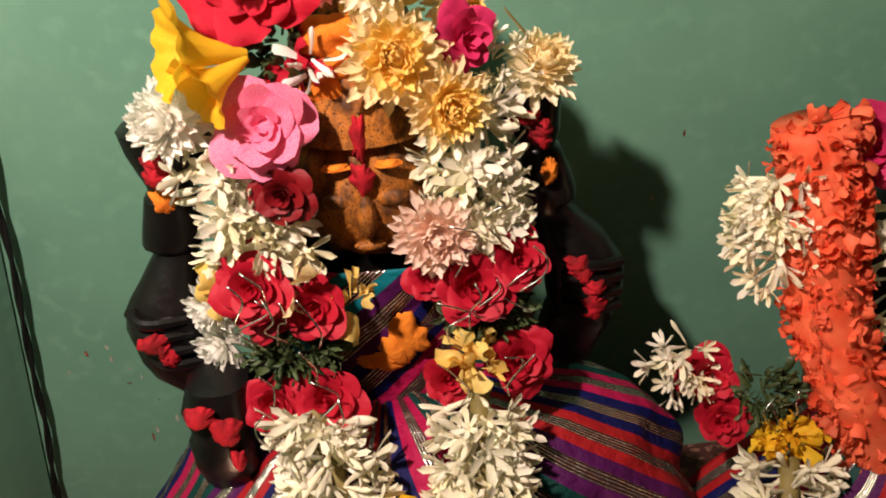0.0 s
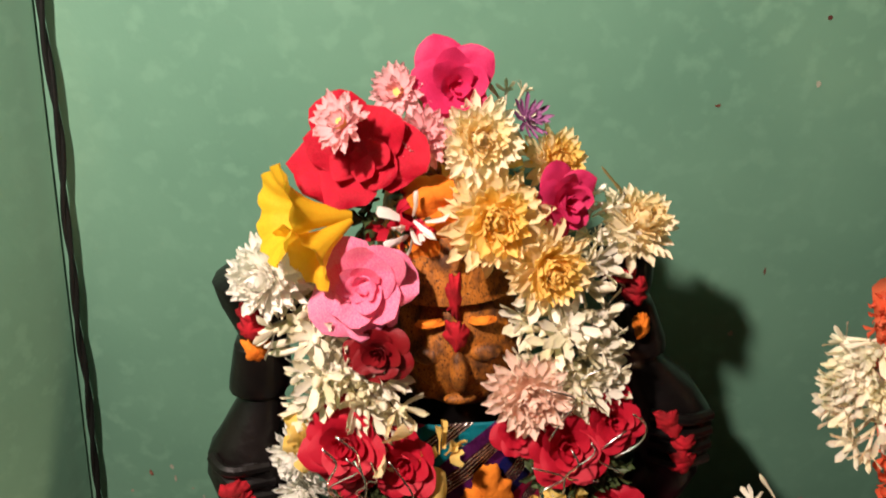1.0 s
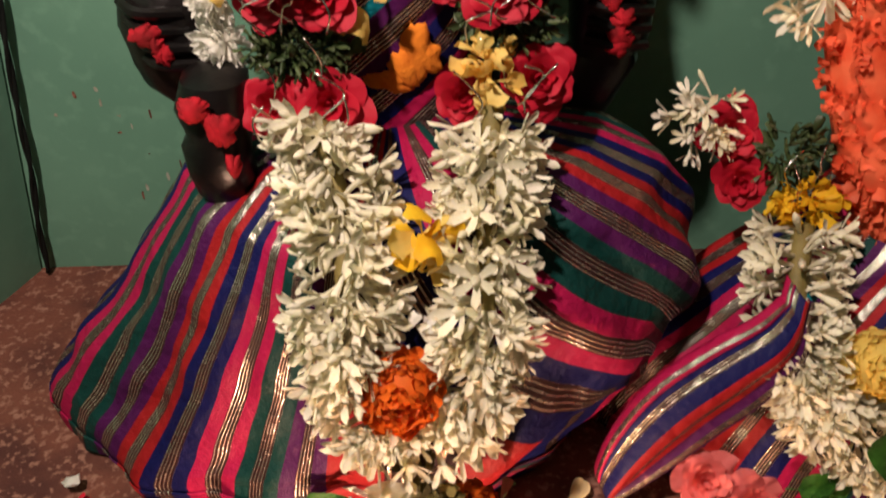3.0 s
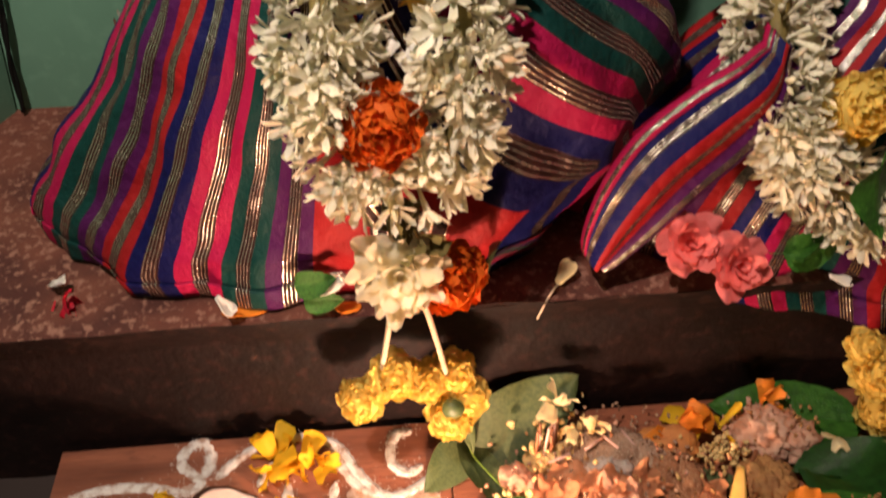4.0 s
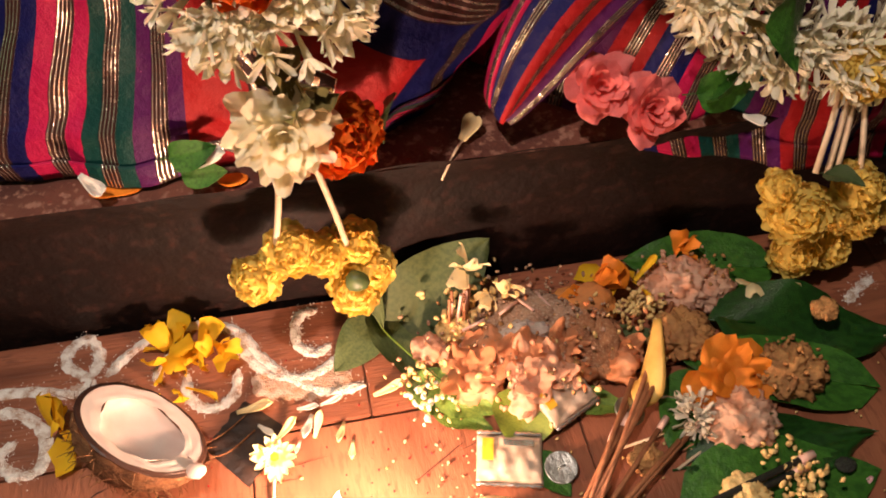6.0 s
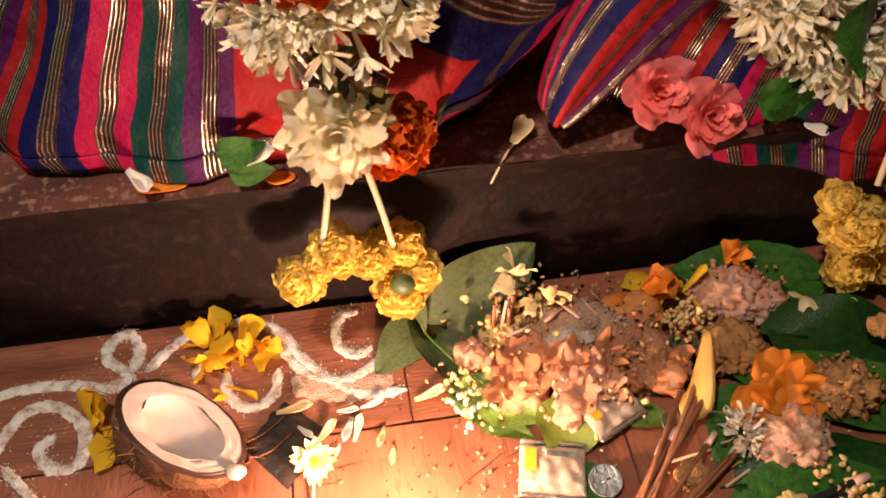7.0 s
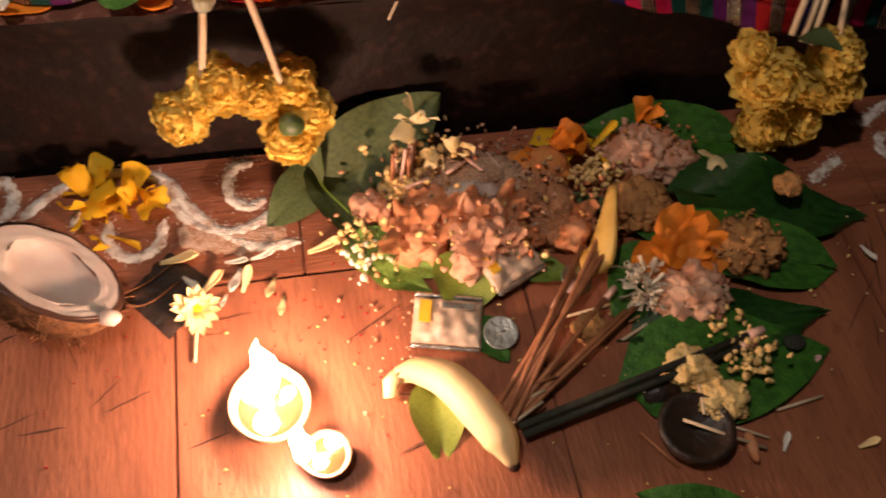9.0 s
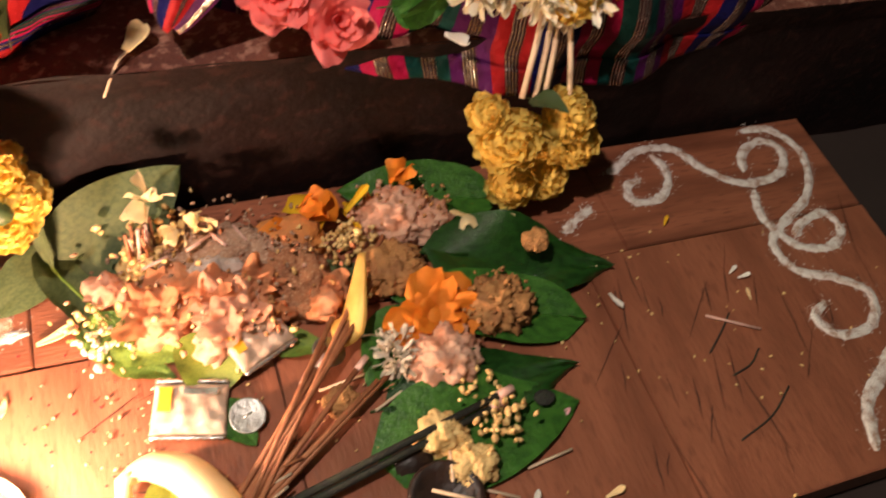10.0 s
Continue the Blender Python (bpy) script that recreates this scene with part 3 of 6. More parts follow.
def around(angle, elev, radius=0.0, lift=0.0, spin=0.0):
    """A pose for a petal that leaves the axis at an angle round it and rises by elev degrees."""
    return Matrix.Rotation(angle, 4, "Z") @ Matrix.Translation((0, radius, lift)) @ Matrix.Rotation(radians(elev), 4, "X") @ Matrix.Rotation(spin, 4, "Y")


def mum_mesh(name, material, layers, seed, narrow=0.11, curl=0.35, core=None, heart=None):
    """A daisy or chrysanthemum of radius 1: layers of (petals, length, elevation)."""
    rng = random.Random(seed)
    bm = bmesh.new()
    wide = narrow > 0.3
    start = 0
    for k, (n, length, elev) in enumerate(layers):
        if heart and k == 3:
            start = len(bm.faces)
        for i in range(n):
            petal(bm, around(2 * math.pi * (i + 0.5 * (k % 2) + rng.uniform(-0.25, 0.25)) / n, elev + rng.uniform(-12, 12), 0.06, (0.03 if wide else 0.05) * k, 0.30 + rng.uniform(-0.08, 0.08) if wide else rng.uniform(-0.3, 0.3)),
                  length * rng.uniform(0.78, 1.10), narrow * (length if wide else math.sqrt(length)) * (1 + 0.07 * k) * rng.uniform(0.9, 1.15), 0.45 if wide else 0.2, (curl + 0.05 * k) * rng.uniform(0.4, 1.0), 0.45 if wide else 0.82, 0.015 if wide else 0.0, nu=8 if wide else 3, nv=7 if wide else 4, keep=0.5)
    mats = [material]
    if heart:
        merge(bm, ball((0, 0, 0.3), (0.30, 0.30, 0.20), 0.06, 2, 9))
        bm.faces.ensure_lookup_table()
        for f in bm.faces[start:]:
            f.material_index = 1
        mats.append(heart)
    if core:
        c = ball((0, 0, 0.1), (0.24, 0.24, 0.14), 0.05, 2, 8)
        before = len(bm.faces)
        merge(bm, c)
        bm.faces.ensure_lookup_table()
        for f in bm.faces[before:]:
            f.material_index = 1
        mats.append(core)
    return mesh_of(name, bm, mats)


def broad_petal(bm, turn, r0, length, width, rise, tip, roll, wave, lift, rng):
    """A rounded petal wrapped round the flower's axis; it leaves at rise degrees and ends at tip degrees."""
    nu, nv, n = 8, 6, 24
    seed = rng.uniform(0, 99)
    line = [(r0, lift)]
    for k in range(1, n + 1):
        e = radians(rise + (tip - rise) * (k / n) ** 1.4)
        line.append((max(0.02, line[-1][0] + length / n * math.cos(e)), line[-1][1] + length / n * math.sin(e)))
    grid = []
    for j in range(nv + 1):
        row = []
        for i in range(nu + 1):
            s = 2 * i / nu - 1
            v = (j / nv) * (1 - 0.30 * abs(s) ** 2.4)
            k = min(n - 1, int(v * n))
            f = min(1.0, v * n - k)
            r, h = line[k][0] + (line[k + 1][0] - line[k][0]) * f, line[k][1] + (line[k + 1][1] - line[k][1]) * f
            w = width * (0.42 + 0.58 * math.sin(math.pi / 2 * min(1, (j / nv) / 0.7)))
            phi = turn + s * w / max(0.20, 0.30 * width + 0.75 * r)
            ruf = wave * v * v * (noise.noise(Vector((s * 1.6 + seed, v * 1.5, 0))) + 0.5 * noise.noise(Vector((s * 5 + seed, v * 3, 7))))
            row.append(bm.verts.new(((r + 0.4 * ruf) * math.sin(phi), (r + 0.4 * ruf) * math.cos(phi), h - roll * abs(s) ** 3 * v + ruf)))
        grid.append(row)
    for j in range(nv):
        for i in range(nu):
            bm.faces.new((grid[j][i], grid[j][i + 1], grid[j + 1][i + 1], grid[j + 1][i]))


def bloom_mesh(name, material, seed, petals=20, outer=(30, -25), inner=(80, 105), wave=0.08, width=0.55, length=0.8, inner_length=0.42):
    """A rose of radius 1 from rounded petals: closed in the middle, open and rolled back outside."""
    rng = random.Random(seed)
    bm = bmesh.new()
    for k in range(petals):
        t = k / (petals - 1)
        g = t ** 0.85
        broad_petal(bm, k * 2.4 + rng.uniform(-0.25, 0.25), 0.05 + 0.16 * t, (inner_length + (length - inner_length) * t) * rng.uniform(0.9, 1.1), (0.2 + (width - 0.2) * t) * rng.uniform(0.9, 1.12),
                    inner[0] + (outer[0] - inner[0]) * g + rng.uniform(-6, 6), inner[1] + (outer[1] - inner[1]) * g + rng.uniform(-12, 12), 0.04 + 0.10 * t, wave * (0.4 + t), 0.08 - 0.12 * t, rng)
    merge(bm, ball((0, 0, 0.02), (0.25, 0.25, 0.14), 0, 2))
    return mesh_of(name, bm, material)


def marigold_mesh(name, material, seed, n=84):
    rng = random.Random(seed)
    bm = bmesh.new()
    for k in range(n):
        h = 1 - 1.35 * (k + 0.5) / n
        a = k * 2.39996
        elev = math.degrees(math.asin(max(-1, min(1, h))))
        petal(bm, around(a, elev * 1.0 + rng.uniform(-16, 16), 0.10, 0.10 * h, rng.uniform(-0.5, 0.5)), 0.92 * rng.uniform(0.82, 1.10), 0.32 * rng.uniform(0.8, 1.25), 0.3, 0.16, 0.88, 0.06, nu=5, nv=3, keep=0.3)
    merge(bm, ball((0, 0, 0.02), (0.87, 0.87, 0.80), 0.05, 3, 6))
    return mesh_of(name, bm, material)


def trumpet_mesh(name, material):
    """Funnel flower along +z, mouth up, with a flaring wavy rim."""
    def fn(u, v):
        a = 2 * math.pi * u
        r = 0.09 + 0.34 * v + 0.85 * max(0, v - 0.4) ** 1.5 * (1 + 0.14 * math.sin(5 * a))
        return Vector((r * math.cos(a), r * math.sin(a), 1.6 * v - 0.5 * max(0, v - 0.75) * 2 + 0.05 * math.sin(11 * a) * v * v))
    bm = surface(fn, 40, 14)
    bmesh.ops.remove_doubles(bm, verts=bm.verts, dist=1e-4)
    return mesh_of(name, bm, material)


def leaf_mesh(name, material, bend=0.25, heart=0.0, fold=0.25, wave=0.03):
    """A leaf of length 1 along +y with a midrib, side veins pressed in, and a stalk."""
    bm = bmesh.new()
    nu, nv, grid = 10, 14, []
    for j in range(nv + 1):
        v = j / nv
        w = 0.36 * math.sin(math.pi * v ** 0.62) ** 0.85 + (0.01 if 0 < v < 1 else 0)
        row = []
        for i in range(nu + 1):
            s = 2 * i / nu - 1
            y = v - heart * abs(s) * (1 - v) ** 3 * 0.9
            vein = 0.011 * math.sin((v * 1.1 - abs(s) * 0.35) * 52) * abs(s)
            z = -bend * v * v + fold * w * abs(s) ** 1.4 + wave * math.sin(v * 9 + s * 2) * abs(s) + vein - 0.012 * (1 - min(1, abs(s) * 6))
            row.append(bm.verts.new((s * w, y, z)))
        grid.append(row)
    for j in range(nv):
        for i in range(nu):
            bm.faces.new((grid[j][i], grid[j][i + 1], grid[j + 1][i + 1], grid[j + 1][i]))
    bmesh.ops.remove_doubles(bm, verts=bm.verts, dist=1e-5)
    merge(bm, tube([(0, -0.22, -0.02), (0, -0.05, -0.008), (0, 0.1, -0.006)], [0.012, 0.012, 0.01], 6))
    return mesh_of(name, bm, material)


def bud_shape(seed, open_):
    """A tuberose bud along +y: a slim curved tube that swells, with parted tips when it is open."""
    rng = random.Random(seed)
    bm = bmesh.new()
    merge(bm, tube(curve([(0, 0, 0), (0.02, 0.35, 0.03), (0, 0.7, 0.10), (0, 1.0, 0.16)], 2), [0.03, 0.036, 0.042, 0.055, 0.080, 0.075, 0.02], 6))
    if open_:
        for k in range(6):
            petal(bm, Matrix.Translation((0, 0.72, 0.1)) @ Matrix.Rotation(-math.pi / 2, 4, "X") @ around(k * 1.047 + rng.uniform(-0.1, 0.1), 35 + rng.uniform(-15, 15), 0.05), 0.50, 0.085, 0.3, 0.1, 0.8, nu=2, nv=3, keep=0.5)
    me = mesh_of("bud_shape", bm, M_JASMINE)
    v = np.array([x.co[:] for x in me.vertices])
    f = [tuple(p.vertices) for p in me.polygons]
    bpy.data.meshes.remove(me)
    return v, f


BUDS = [bud_shape(1, False), bud_shape(2, True), bud_shape(3, True), bud_shape(5, False)]


def scatter_mesh(name, shapes, poses, material):
    """One mesh of many small pieces: poses are (which shape, matrix)."""
    verts, faces, n = [], [], 0
    for k, m in poses:
        v, f = shapes[k]
        a = np.array(m)
        verts.append(v @ a[:3, :3].T + a[:3, 3])
        faces += [tuple(i + n for i in q) for q in f]
        n += len(v)
    me = bpy.data.meshes.new(name)
    me.from_pydata(np.concatenate(verts).tolist(), [], faces)
    me.materials.append(material)
    me.polygons.foreach_set("use_smooth", [True] * len(me.polygons))
    me.update()
    return me


BUD_MESHES = [scatter_mesh("tuberose_bud", BUDS, [(k, Matrix())], M_BUD) for k in range(4)]


def facing(place, axis, size, spin=0.0):
    """A pose whose +z looks along axis."""
    q = Vector(axis).normalized().to_track_quat("Z", "Y")
    return Matrix.Translation(place) @ q.to_matrix().to_4x4() @ Matrix.Rotation(spin, 4, "Z") @ Matrix.Scale(size, 4)


def pointing(place, way, size, spin=0.0):
    """A pose whose +y looks along way."""
    q = Vector(way).normalized().to_track_quat("Y", "Z")
    return Matrix.Translation(place) @ q.to_matrix().to_4x4() @ Matrix.Rotation(spin, 4, "Y") @ Matrix.Scale(size, 4)


def strand(path, radius, count, seed, size=0.037, front=(0, -1, 0.35), shapes=BUDS, material=M_JASMINE, name="tuberose_buds", droop=0.25, single=0, parent=None):
    """Buds round a line, pointing outwards, most of them on the side that shows."""
    rng = random.Random(seed)
    line = curve(path, 10)
    fr = Vector(front).normalized()
    poses = []
    for k in range(count):
        t = rng.uniform(0, len(line) - 1.001)
        i = int(t)
        p = line[i].lerp(line[i + 1], t - i)
        d = (line[i + 1] - line[i]).normalized()
        a = Vector((rng.gauss(0, 1), rng.gauss(0, 1), rng.gauss(0, 1)))
        a = a - d * a.dot(d)
        if a.dot(fr) < -0.2:
            a = a - 2 * fr * a.dot(fr) * 0.8
        a = a.normalized() + d * rng.uniform(-0.5, 0.6) + Vector((0, 0, -droop * rng.random()))
        a.normalize()
        s = size * rng.uniform(0.75, 1.2)
        off = max(0.0, radius - s * 0.8)
        poses.append((rng.randrange(len(shapes)), pointing(p + a * off * rng.uniform(0.4, 1.0), a, s, rng.uniform(0, 6.28))))
    if single:
        # the nearest buds as pieces of their own, on shared meshes
        for k, m in poses[:single]:
            part("tuberose_bud", BUD_MESHES[k], None, parent, place=m)
        poses = poses[single:]
    return scatter_mesh(name, shapes, poses, material)


def core(path, radius, material=M_OLIVE):
    """The bound stalks inside a strand."""
    return mesh_of("bound_stalks", tube(curve(path, 6), radius, 8), material)


def petal_shape(length, width, cup, curl, power):
    bm = bmesh.new()
    petal(bm, Matrix(), length, width, cup, curl, power, 0.04, nu=3, nv=3, keep=0.5)
    v = np.array([x.co[:] for x in bm.verts])
    bm.verts.index_update()
    f = [tuple(x.index for x in q.verts) for q in bm.faces]
    bm.free()
    return v, f


ROUND_PETALS = [petal_shape(1, 0.48, 0.3, 0.25, 0.95), petal_shape(1, 0.55, 0.2, -0.15, 1.1), petal_shape(0.9, 0.42, 0.4, 0.4, 0.9)]
HERB_LEAVES = [petal_shape(1, 0.26, 0.5, 0.2, 0.75), petal_shape(1, 0.2, 0.5, -0.3, 0.75), petal_shape(1.2, 0.13, 0.3, 0.3, 0.8)]


def tuft(place, size, count, seed, length, shapes=HERB_LEAVES, material=M_LEAFDARK, name="herb_leaves", front=(0, -1, 0.4)):
    """A loose ball of small leaves or petals."""
    rng = random.Random(seed)
    fr = Vector(front).normalized()
    poses = []
    for k in range(count):
        a = Vector((rng.gauss(0, 1), rng.gauss(0, 1), rng.gauss(0, 1))).normalized()
        if a.dot(fr) < 0:
            a = a - 2 * fr * a.dot(fr)
        p = Vector(place) + Vector((a.x * size[0], a.y * size[1], a.z * size[2])) * rng.uniform(0.45, 1)
        w = (a + Vector((rng.gauss(0, 0.6), rng.gauss(0, 0.6), rng.gauss(0, 0.6)))).normalized()
        poses.append((rng.randrange(len(shapes)), pointing(p, w, length * rng.uniform(0.7, 1.3), rng.uniform(0, 6.28))))
    return scatter_mesh(name, shapes, poses, material)


FULL = [(20, 1.0, -6), (21, 0.97, 6), (20, 0.90, 18), (18, 0.80, 31), (15, 0.68, 45), (11, 0.56, 60), (7, 0.46, 76)]
ME_MUM_W = mum_mesh("white_mum", M_WHITE, FULL, 1, 0.125, 0.2, heart=M_WHITE)
ME_MUM_C = mum_mesh("cream_mum", M_IVORY, FULL, 2, 0.125, 0.2, heart=M_CREAM)
ME_MUM_Y = mum_mesh("yellow_mum", M_CREAM, FULL, 3, 0.125, 0.2, heart=M_YMUM)
ME_MUM_P = mum_mesh("peach_mum", M_PEACH, FULL, 4, 0.125, 0.2, heart=M_PEACH)
ME_DAISY_P = mum_mesh("pink_daisy", M_PALEPINK, [(20, 1.0, 8), (18, 0.85, 24), (10, 0.55, 45)], 6, 0.14, 0.3, M_YMUM)
ME_DAISY_PK = mum_mesh("deep_pink_daisy", M_PALEPINK, [(22, 1.0, 8), (20, 0.88, 20), (18, 0.72, 34), (12, 0.5, 52)], 7, 0.13, 0.3, M_MARI)
ME_DAISY_Y = mum_mesh("pale_daisy", M_CREAM, [(15, 1.0, 12), (12, 0.75, 35)], 8, 0.16, 0.3, M_YELLOW)
ME_ASTER = mum_mesh("violet_aster", M_VIOLET, [(16, 1.0, 25), (12, 0.7, 50)], 9, 0.1, 0.2)
ME_ROSE_R = [bloom_mesh("red_rose", M_RED, s, 20, (34, -20), (80, 104), 0.10) for s in (11, 12, 13)]
ME_ROSE_D = bloom_mesh("dark_rose", M_DARKRED, 14)
ME_ROSE_P = bloom_mesh("pink_rose", M_PINK, 15, 17, (14, -8), (66, 80), 0.24, 0.62, 0.82, 0.3)
ME_ROSE_M = bloom_mesh("magenta_rose", M_MAGENTA, 16, 15, (24, -10), (70, 95), 0.14)
ME_CARN = bloom_mesh("salmon_flower", M_CORAL, 17, 24, (12, -10), (75, 88), 0.26, 0.46, 0.85, 0.45)
ME_MARI = [marigold_mesh("marigold", M_MARI, s) for s in (1, 2)]
ME_CREAMBALL = bloom_mesh("cream_double", M_IVORY, 5, 34, (8, -14), (72, 80), 0.42, 0.34, 0.85, 0.55)
ME_MARI_O = marigold_mesh("orange_marigold", M_ORANGE, 3)
ME_HIBI = bloom_mesh("hibiscus", M_HIBI, 1, 12, (20, -14), (50, 30), 0.30, 0.66, 0.95, 0.5)
ME_TRUMPET = trumpet_mesh("trumpet_flower", M_YELLOW)
ME_LEAF = leaf_mesh("leaf", M_LEAF)
ME_LEAF_FLAT = leaf_mesh("betel_leaf", M_LEAF, 0.04, 0.25, 0.12, 0.02)
ME_LEAF_OLIVE = leaf_mesh("olive_leaf", M_LEAFOLIVE, 0.03, 0.25, 0.14, 0.03)
ME_LEAF_LIGHT = leaf_mesh("light_leaf", M_LEAFLIGHT, 0.05, 0.12, 0.18, 0.03)
ME_LEAF_ARCH = leaf_mesh("arching_leaf", M_LEAFDEEP, 0.06, 0.2, 0.02, 0.07)
ME_LEAF_DARK = leaf_mesh("small_dark_leaf", M_LEAFDARK, 0.12, 0.0, 0.3, 0.02)
ME_LEAF_PALE = leaf_mesh("pale_leaf", M_LEAFPALE, 0.1, 0.1, 0.3, 0.03)


def islands(me):
    """The separate pieces of a flower's mesh, each as a mesh of its own, kept for every later use."""
    if me.name in SPLIT:
        return SPLIT[me.name]
    n = len(me.vertices)
    top = list(range(n))

    def root(i):
        while top[i] != i:
            top[i] = top[top[i]]
            i = top[i]
        return i
    for e in me.edges:
        a, c = root(e.vertices[0]), root(e.vertices[1])
        top[a] = c
    groups = {}
    for p in me.polygons:
        groups.setdefault(root(p.vertices[0]), []).append(p)
    out = []
    for polys in groups.values():
        ids = sorted({i for p in polys for i in p.vertices})
        at = {i: k for k, i in enumerate(ids)}
        new_me = bpy.data.meshes.new("petal")
        new_me.from_pydata([me.vertices[i].co[:] for i in ids], [], [tuple(at[i] for i in p.vertices) for p in polys])
        slot = polys[0].material_index
        new_me.materials.append(me.materials[slot])
        new_me.polygons.foreach_set("use_smooth", [True] * len(polys))
        new_me.update()
        out.append(("flower_centre" if 70 < len(polys) < 90 else "petal", new_me))
    SPLIT[me.name] = out
    return out


SPLIT = {}


def flower(name, me, place, size, axis=None, label="", category="flower", spin=None, group=""):
    """A loose flower as a thing of its own."""
    pieces = islands(me)
    ob = new(name, me if len(pieces) == 1 else None)
    for piece, pm in pieces if len(pieces) > 1 else ():
        part(piece, pm, None, ob)
    ax = axis or (place[0] * 1.5 - 0.03, -1, 0.5)
    ob.matrix_basis = facing(place, ax, size, spin if spin is not None else place[0] * 91)
    return tagged(ob, label, category, group)


def fl(parent, name, me, place, size, axis=None, label=""):
    """A flower bound into a garland."""
    if name == "rose":
        pieces = islands(me)
        m = facing(place, axis or ((place[0] - 0.02) * 2.0, -1, 0.45), size, place[0] * 77 + place[2] * 50)
        heart = part(name, pieces[-1][1], None, parent, label, place=m)
        for piece, pm in pieces[:-1]:
            part(piece, pm, None, heart)
        return heart
    return part(name, me, None, parent, label, place=facing(place, axis or ((place[0] - 0.02) * 2.0, -1, 0.45), size, place[0] * 77 + place[2] * 50))


def threads(parent, spots, seed, name="tinsel_thread"):
    """Thin bright threads wound over the flowers."""
    rng = random.Random(seed)
    for p in spots:
        pts = [Vector(p) + Vector((rng.uniform(-0.012, 0.012), rng.uniform(-0.006, 0.002), 0.018 - 0.012 * k + rng.uniform(-0.004, 0.004))) for k in range(4)]
        part(name, tube(curve(pts, 4), 0.0007, 5), M_TINSEL, parent)


# flowers heaped on the head of the seated statue
HEAD = "flowers on the statue's crown"
for name, me, place, size, axis, label in [
    ("rose", ME_ROSE_M, (0.029, 0.600, 0.838), 0.033, (0.1, -1, 0.3), "magenta rose at the very top of the crown"),
    ("daisy", ME_DAISY_P, (-0.007, 0.598, 0.837), 0.019, (-0.3, -1, 0.5), "pale pink daisy tucked beside the magenta rose"),
    ("daisy", ME_DAISY_PK, (0.007, 0.584, 0.811), 0.0215, (-0.1, -1, 0.3), "pink daisy with a yellow eye on the crown"),
    ("orchid", ME_DAISY_P, (-0.040, 0.556, 0.832), 0.020, (-0.5, -1, 0.9), "pale pink blossom lying on the red hibiscus"),
    ("hibiscus", ME_HIBI, (-0.033, 0.578, 0.806), 0.039, (-0.1, -1, 0.35), "large crimson hibiscus with ruffled petals"),
    ("chrysanthemum", ME_MUM_C, (0.041, 0.580, 0.808), 0.028, (0.15, -1, 0.4), "cream chrysanthemum with an orange flush on the crown"),
    ("aster", ME_ASTER, (0.075, 0.605, 0.811), 0.017, (0.5, -0.7, 0.6), "small violet aster among the crown flowers"),
    ("chrysanthemum", ME_MUM_Y, (0.049, 0.568, 0.759), 0.036, (0.05, -1, 0.3), "golden yellow chrysanthemum dusted with red powder"),
    ("chrysanthemum", ME_MUM_Y, (0.080, 0.560, 0.727), 0.031, (0.25, -1, 0.1), "pale yellow chrysanthemum beside the statue's brow"),
    ("chrysanthemum", ME_MUM_Y, (0.092, 0.606, 0.780), 0.024, (0.6, -1, 0.5), "yellow chrysanthemum half hidden on the crown"),
    ("rose", ME_ROSE_M, (0.096, 0.580, 0.763), 0.027, (0.5, -1, 0.2), "small deep pink rose on the crown"),
    ("rose", ME_ROSE_P, (-0.036, 0.550, 0.727), 0.040, (-0.1, -1, 0.35), "large soft pink rose beside the statue's brow"),
    ("rose", ME_ROSE_D, (-0.030, 0.540, 0.682), 0.026, (-0.2, -1, 0.2), "dark red rose below the pink rose"),
    ("chrysanthemum", ME_MUM_W, (-0.099, 0.566, 0.728), 0.029, (-0.5, -1, 0.3), "white chrysanthemum on the statue's raised hand"),
    ("chrysanthemum", ME_MUM_C, (0.150, 0.606, 0.726), 0.030, (0.3, -0.7, 1.0), "cream chrysanthemum on the statue's raised hand"),
    ("chrysanthemum", ME_MUM_P, (0.067, 0.536, 0.643), 0.030, (0.0, -1, 0.2), "peach chrysanthemum against the statue's cheek"),
]:
    flower(name, me, place, size, axis, label, group=HEAD)
ob = flower("trumpet_flower", ME_TRUMPET, (-0.042, 0.562, 0.770), 0.037, (-0.88, -0.40, 0.26), "large yellow trumpet flower lying on its side", group=HEAD)
ob = flower("trumpet_flower", ME_TRUMPET, (-0.042, 0.560, 0.768), 0.030, (-0.72, -0.60, -0.30), "smaller yellow trumpet flower below the first", group=HEAD)
for k, (place, size, n, label) in enumerate([((0.118, 0.604, 0.729), (0.015, 0.010, 0.019), 26, "cluster of white jasmine beside the crown"), ((0.064, 0.61, 0.818), (0.008, 0.008, 0.006), 8, "few white buds behind the crown")]):
    ob = part("jasmine_cluster", tuft(place, size, n, 30 + k, 0.020, BUDS, M_JASMINE, "jasmine_buds"), None, None)
    tagged(ob, label, "flower", HEAD)
ob = part("orange_petals", tuft((0.050, 0.596, 0.781), (0.028, 0.008, 0.012), 16, 41, 0.020, ROUND_PETALS, M_YMUM), None, None)
tagged(ob, "loose golden petals stuck to the crown", "petals", HEAD)
ob = part("white_petals", tuft((-0.004, 0.566, 0.757), (0.012, 0.006, 0.01), 12, 43, 0.015, HERB_LEAVES, M_WHITE), None, None)
tagged(ob, "pale loose petals and stalks beside the trumpet flower", "petals", HEAD)
ob = part("herb_sprig", tuft((-0.022, 0.594, 0.760), (0.022, 0.010, 0.022), 60, 47, 0.016), None, None)
tagged(ob, "dark green herb sprig between the crown flowers", "herb sprig", HEAD)
ob = part("red_petals", tuft((-0.012, 0.580, 0.752), (0.010, 0.006, 0.016), 14, 48, 0.020, ROUND_PETALS, M_RED), None, None)
